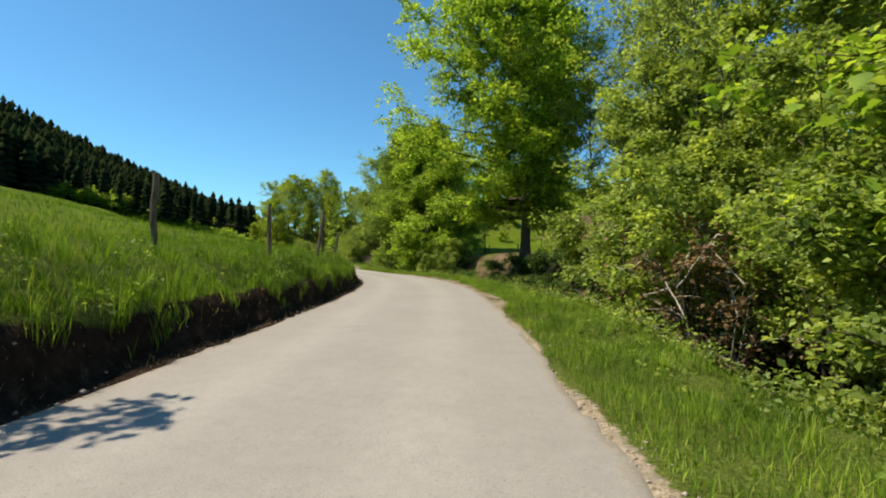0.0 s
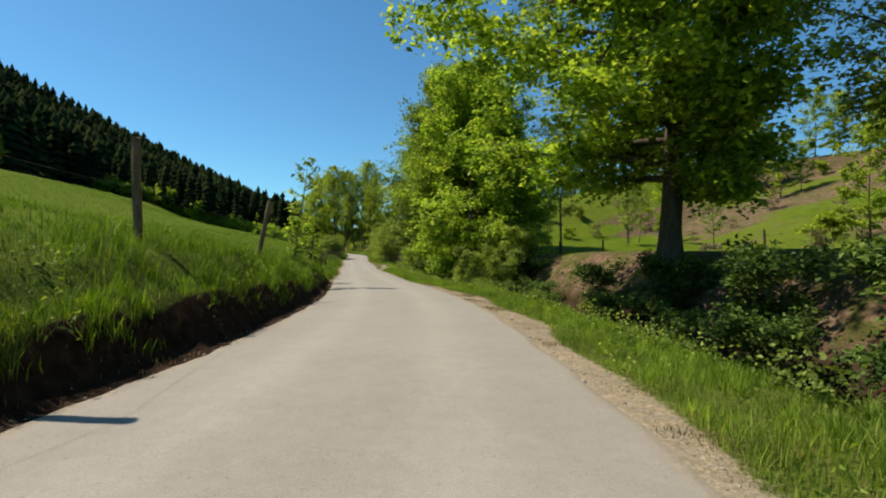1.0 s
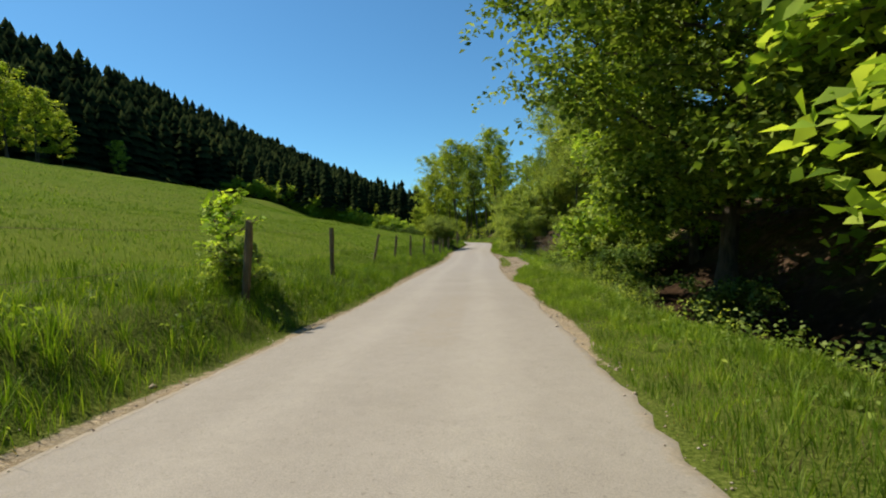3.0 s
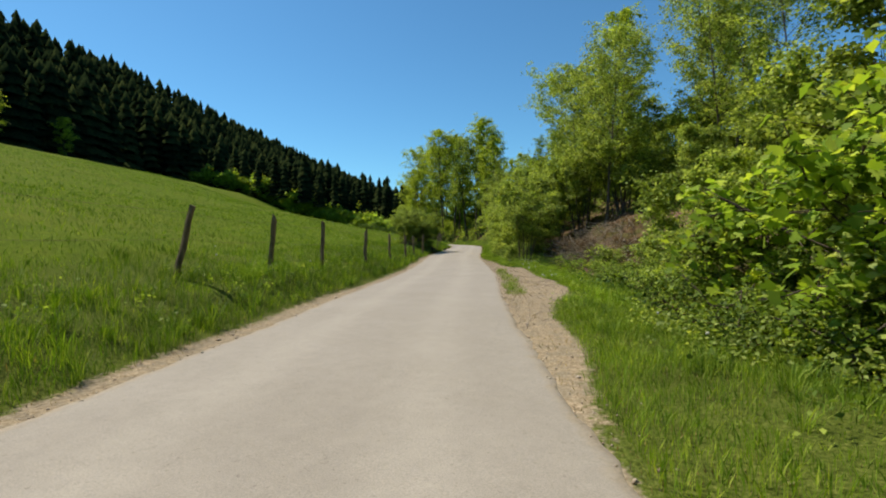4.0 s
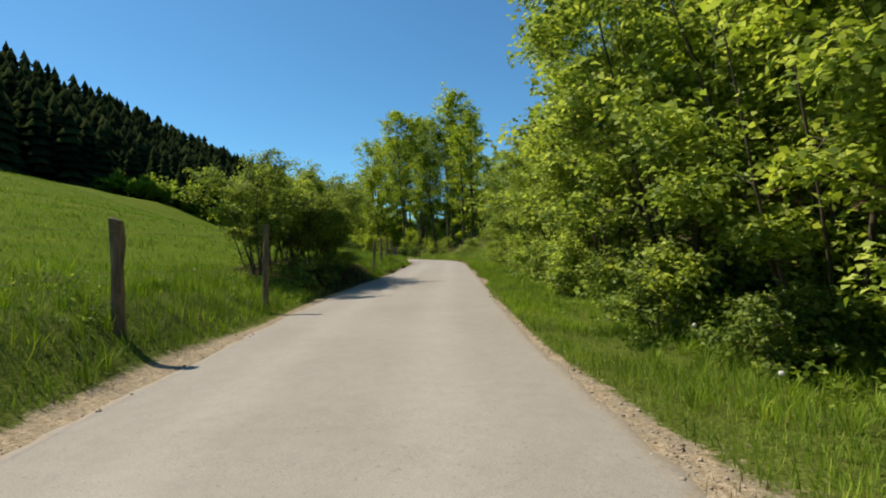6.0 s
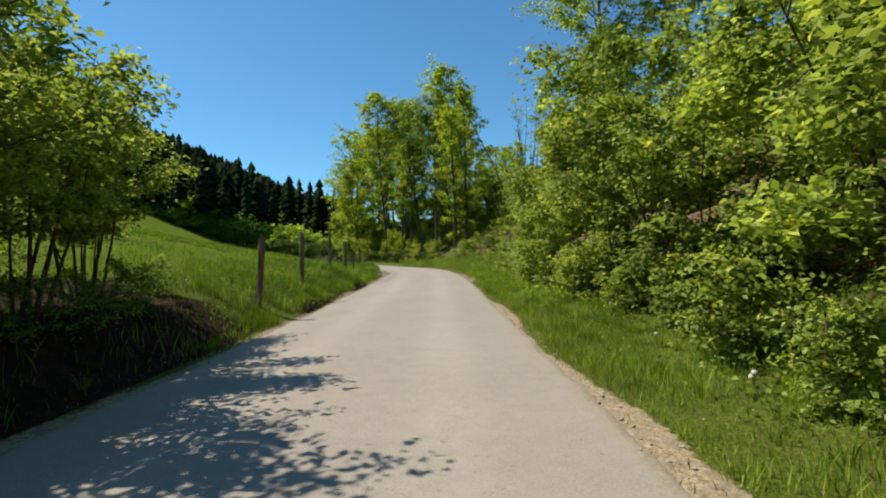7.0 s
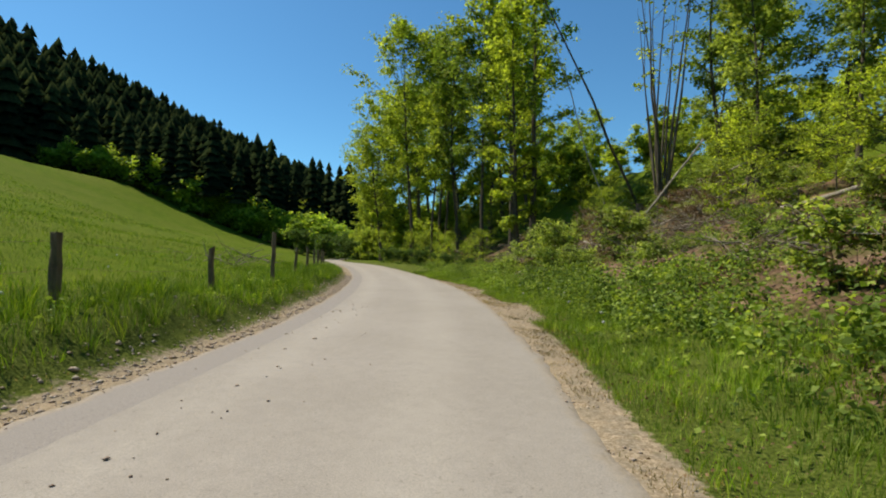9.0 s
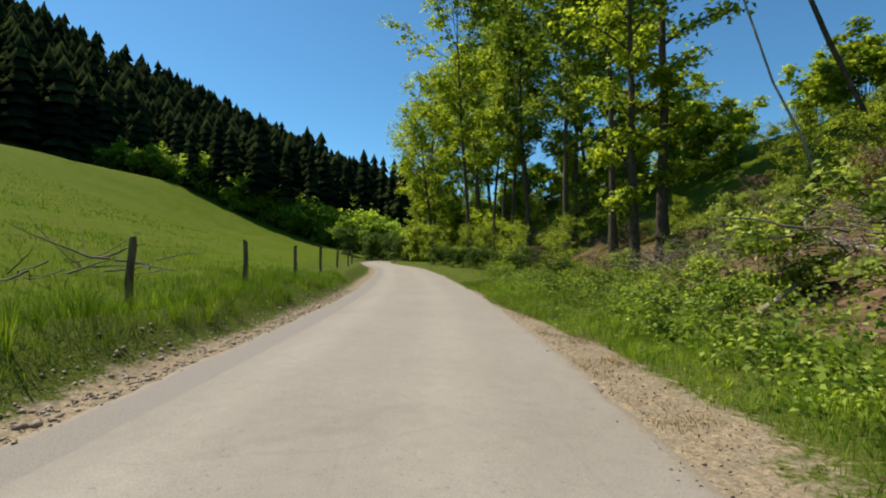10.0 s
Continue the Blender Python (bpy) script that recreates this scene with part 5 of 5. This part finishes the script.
def pole(name, a, b, r0, r1, mat, label, group="", bend=0.15, sides=8):
    rng = np.random.default_rng(int(abs(a[0] * 31 + b[1] * 17)))
    a, b = np.array(a, float), np.array(b, float)
    u = np.linspace(0, 1, 9)[:, None]
    path = a * (1 - u) + b * u + (0, 0, -bend) * (u * (1 - u) * 4) + rng.normal(size=(9, 3)) * 0.02 * np.linalg.norm(b - a) / 6
    v, f = tube(path, np.linspace(r0, r1, 9) * rng.uniform(0.92, 1.08, 9), sides)
    me = bpy.data.meshes.new(name)
    n = len(v)
    me.from_pydata([tuple(q) for q in v], [], [tuple(q) for q in f] + [tuple(range(sides))[::-1], tuple(range(n - sides, n))])
    me.materials.append(mat)
    me.materials.append(CUT_WOOD)
    me.polygons[len(f)].material_index = me.polygons[len(f) + 1].material_index = 1
    return tagged(new(name, me), label, "log", group)


def on_ground(s0, off, up=0.0):
    x, y = lane_xy(s0, off)
    return float(x), float(y), float(height(s0, off)) + up


for a, b, r0, r1 in (((-30.5, 155.9, 1.0), (-27.6, 155.4, 5.1), 0.055, 0.035), ((-29.4, 158.7, 0.9), (-25.6, 157.2, 3.4), 0.06, 0.04), ((-35.2, 152.8, -0.8), (-34.1, 154.5, 0.05), 0.055, 0.05), ((-33.6, 157.8, 0.25), (-32.9, 154.6, 0.1), 0.09, 0.07), ((-32.6, 157.2, 0.5), (-31.6, 153.6, 0.5), 0.07, 0.05),
                     (on_ground(164, 17.5, 0.2), on_ground(160, 25, 0.9), 0.1, 0.06), (on_ground(150, 12, 0.15), on_ground(147, 16, 0.2), 0.08, 0.06)):
    low = [np.array(q) for q in (a, b)]
    for q in low:
        q[2] = max(q[2], ground_at(q[0], q[1]) + 0.04)
    pole("fallen_birch_pole", low[0], low[1], r0, r1, BARK_PALE, "fallen pale birch pole lying on the bank", "fallen poles", 0.05)
for a, b, r0, r1, mat, label in (((-29.4, 167.5, 2.6), (-38.4, 163.9, 23.0), 0.1, 0.03, BARK, "bare dark stem leaning over the bank"), ((-31.6, 167.6, 1.8), (-37.3, 170.2, 22.0), 0.055, 0.02, BARK_PALE, "thin pale birch stem leaning over the bank")):
    pole("leaning_stem", a, b, r0, r1, mat, label, "leaning stems", -0.3)
coppice = tree_meshes(34, 18.0, 1.6, 7.0, 0.14, 0.22, 520, LEAF_OAK, bark=BARK_DIM, limbs=36, clump=0.6, stems=10, peak=0.6, splay=0.06)
tree("coppiced_ash", -28.7, 163.8, coppice, "clump of bare grey coppiced stems on the bank", "tree")


def brushwood(name, x, y, seed, wide, tall, count, label, mat, thick=1.0):
    """A loose heap of dry branches."""
    rng = np.random.default_rng(seed)
    pieces = []
    for _ in range(count):
        a = rng.uniform(0, 6.3)
        start = (rng.normal() * wide * 0.4, rng.normal() * wide * 0.4, rng.uniform(0, tall * 0.6))
        path = curve_path(rng, start, (math.cos(a), math.sin(a), rng.normal() * 0.35), rng.uniform(0.4, 1.0) * wide, rng.normal() * 0.3, 5, 0.14)
        path[:, 2] = np.maximum(path[:, 2], 0.0)
        r = rng.uniform(0.006, 0.022) * thick
        pieces.append(tube(path, np.linspace(r, r * 0.35, len(path)), 4))
    v, f = joined(pieces)
    ob = new(name, mesh_of(name, v, f, [mat], True))
    ob.matrix_basis = pose(x, y, ground_at(x, y) - 0.03)
    return tagged(ob, label, "brushwood", kind="stuff")


for k, (s0, off, wide, tall, count) in enumerate(((93, 7.0, 1.6, 0.9, 110), (95.5, 8.0, 1.6, 0.8, 90), (92, 9.8, 1.6, 0.8, 80), (88.5, 7.2, 1.6, 1.4, 130), (91, 8.4, 1.8, 1.3, 120), (94.5, 8.8, 1.6, 1.2, 90), (160, 8.0, 1.8, 0.7, 80), (163, 7.6, 1.8, 0.8, 80), (156, 9.5, 1.6, 0.6, 60), (167, 9.5, 2.0, 0.8, 70), (151, 11, 1.8, 0.6, 60), (146, 9, 1.5, 0.5, 60), (141, 9.5, 1.5, 0.6, 60), (158, 13.5, 2.0, 0.7, 60), (155.5, 7.4, 1.8, 0.9, 90), (158.5, 8.8, 1.8, 0.9, 90), (149, 8.2, 1.4, 0.6, 70), (144.5, 7.4, 1.4, 0.6, 70), (164.5, 11, 1.8, 0.8, 70), (153, 10.5, 1.5, 0.6, 70), (170, 13, 1.8, 0.8, 60), (161, 15, 2.0, 0.7, 60))):
    x, y, _ = on_ground(s0, off)
    brushwood("brushwood_heap", x, y, 200 + k, wide, tall, count, "tangled dry grey-brown brushwood on the bank", DEAD_WOOD)
for k, (s0, off) in enumerate(((158.5, -7.6), (161.5, -7.2))):
    x, y, _ = on_ground(s0, off)
    brushwood("dead_branch", x, y, 230 + k, 2.0, 0.7, 17, "dead bare branches lying in the meadow grass", DEAD_WOOD, 1.7)


# ---- stumps, stacked logs and posts past the ditch ----
def stump(s0, off, r, tall, seed):
    rng = np.random.default_rng(seed)
    v, f = tube(np.c_[np.zeros((4, 2)), [-0.3, 0.05, tall * 0.6, tall]], np.array([1.7, 1.25, 1.0, 0.97]) * r, 12)
    v += rng.normal(size=v.shape) * r * 0.07
    me = bpy.data.meshes.new("stump")
    me.from_pydata([tuple(q) for q in v], [], [tuple(q) for q in f] + [tuple(range(36, 48))])
    me.materials.append(BARK)
    me.materials.append(CUT_WOOD)
    me.polygons[len(f)].material_index = 1
    ob = new("tree_stump", me)
    ob.matrix_basis = pose(*on_ground(s0, off), rng.normal() * 5, rng.normal() * 5, rng.uniform(0, 360))
    tagged(ob, "cut tree stump with a pale top on the bank", "stump", "stumps")


for k, (s0, off, r, tall) in enumerate(((152, 14.5, 0.2, 0.5), (158, 18.0, 0.25, 0.5), (146, 13.0, 0.2, 0.4), (165, 16.5, 0.22, 0.6), (171, 10.5, 0.2, 0.5))):
    stump(s0, off, r, tall, 300 + k)


def log_stack(x, y, turn):
    root = new("log_stack")
    root.matrix_basis = pose(x, y, ground_at(x, y), 0, 0, turn)
    rng = np.random.default_rng(310)
    for row in range(3):
        for k in range(7 - row):
            r = 0.13
            v, f = tube(np.array([(-0.8, 0, 0), (-0.3, 0, 0), (0.3, 0, 0), (0.8, 0, 0)]) + rng.normal(size=(4, 3)) * 0.01, np.full(4, r) * rng.uniform(0.85, 1.05), 9)
            me = bpy.data.meshes.new("log")
            me.from_pydata([tuple(q) for q in v], [], [tuple(q) for q in f] + [tuple(range(9))[::-1], tuple(range(27, 36))])
            me.materials.append(BARK)
            me.materials.append(CUT_WOOD)
            me.polygons[len(f)].material_index = me.polygons[len(f) + 1].material_index = 1
            ob = child("log", me, root)
            ob.matrix_basis = pose(rng.normal() * 0.05, (k + row * 0.5 - 3) * 0.27, r + row * 0.23)
    tagged(root, "small stack of cut logs at the field's edge", "log stack")


log_stack(17.5, 59.3, 70)
FIELD_POSTS = ((9.2, 60.6), (6.0, 63.5), (12.6, 55.0), (15.5, 47.5), (18.0, 41.0), (20.0, 35.0))
root = tagged(new("field_fence"), "short row of grey wooden posts at the field's edge", "fence")
for k, (x, y) in enumerate(FIELD_POSTS):
    rng = np.random.default_rng(320 + k)
    v, f = tube(np.c_[rng.normal(size=(4, 2)) * 0.01, [-0.3, 0.3, 0.8, 1.25]], [0.09, 0.085, 0.08, 0.075], 8)
    me = bpy.data.meshes.new("post")
    me.from_pydata([tuple(q) for q in v], [], [tuple(q) for q in f] + [tuple(range(24, 32))])
    me.materials.append(POST_WOOD)
    child("post", me, root).matrix_basis = pose(x, y, ground_at(x, y), rng.normal() * 3, rng.normal() * 3, 0)
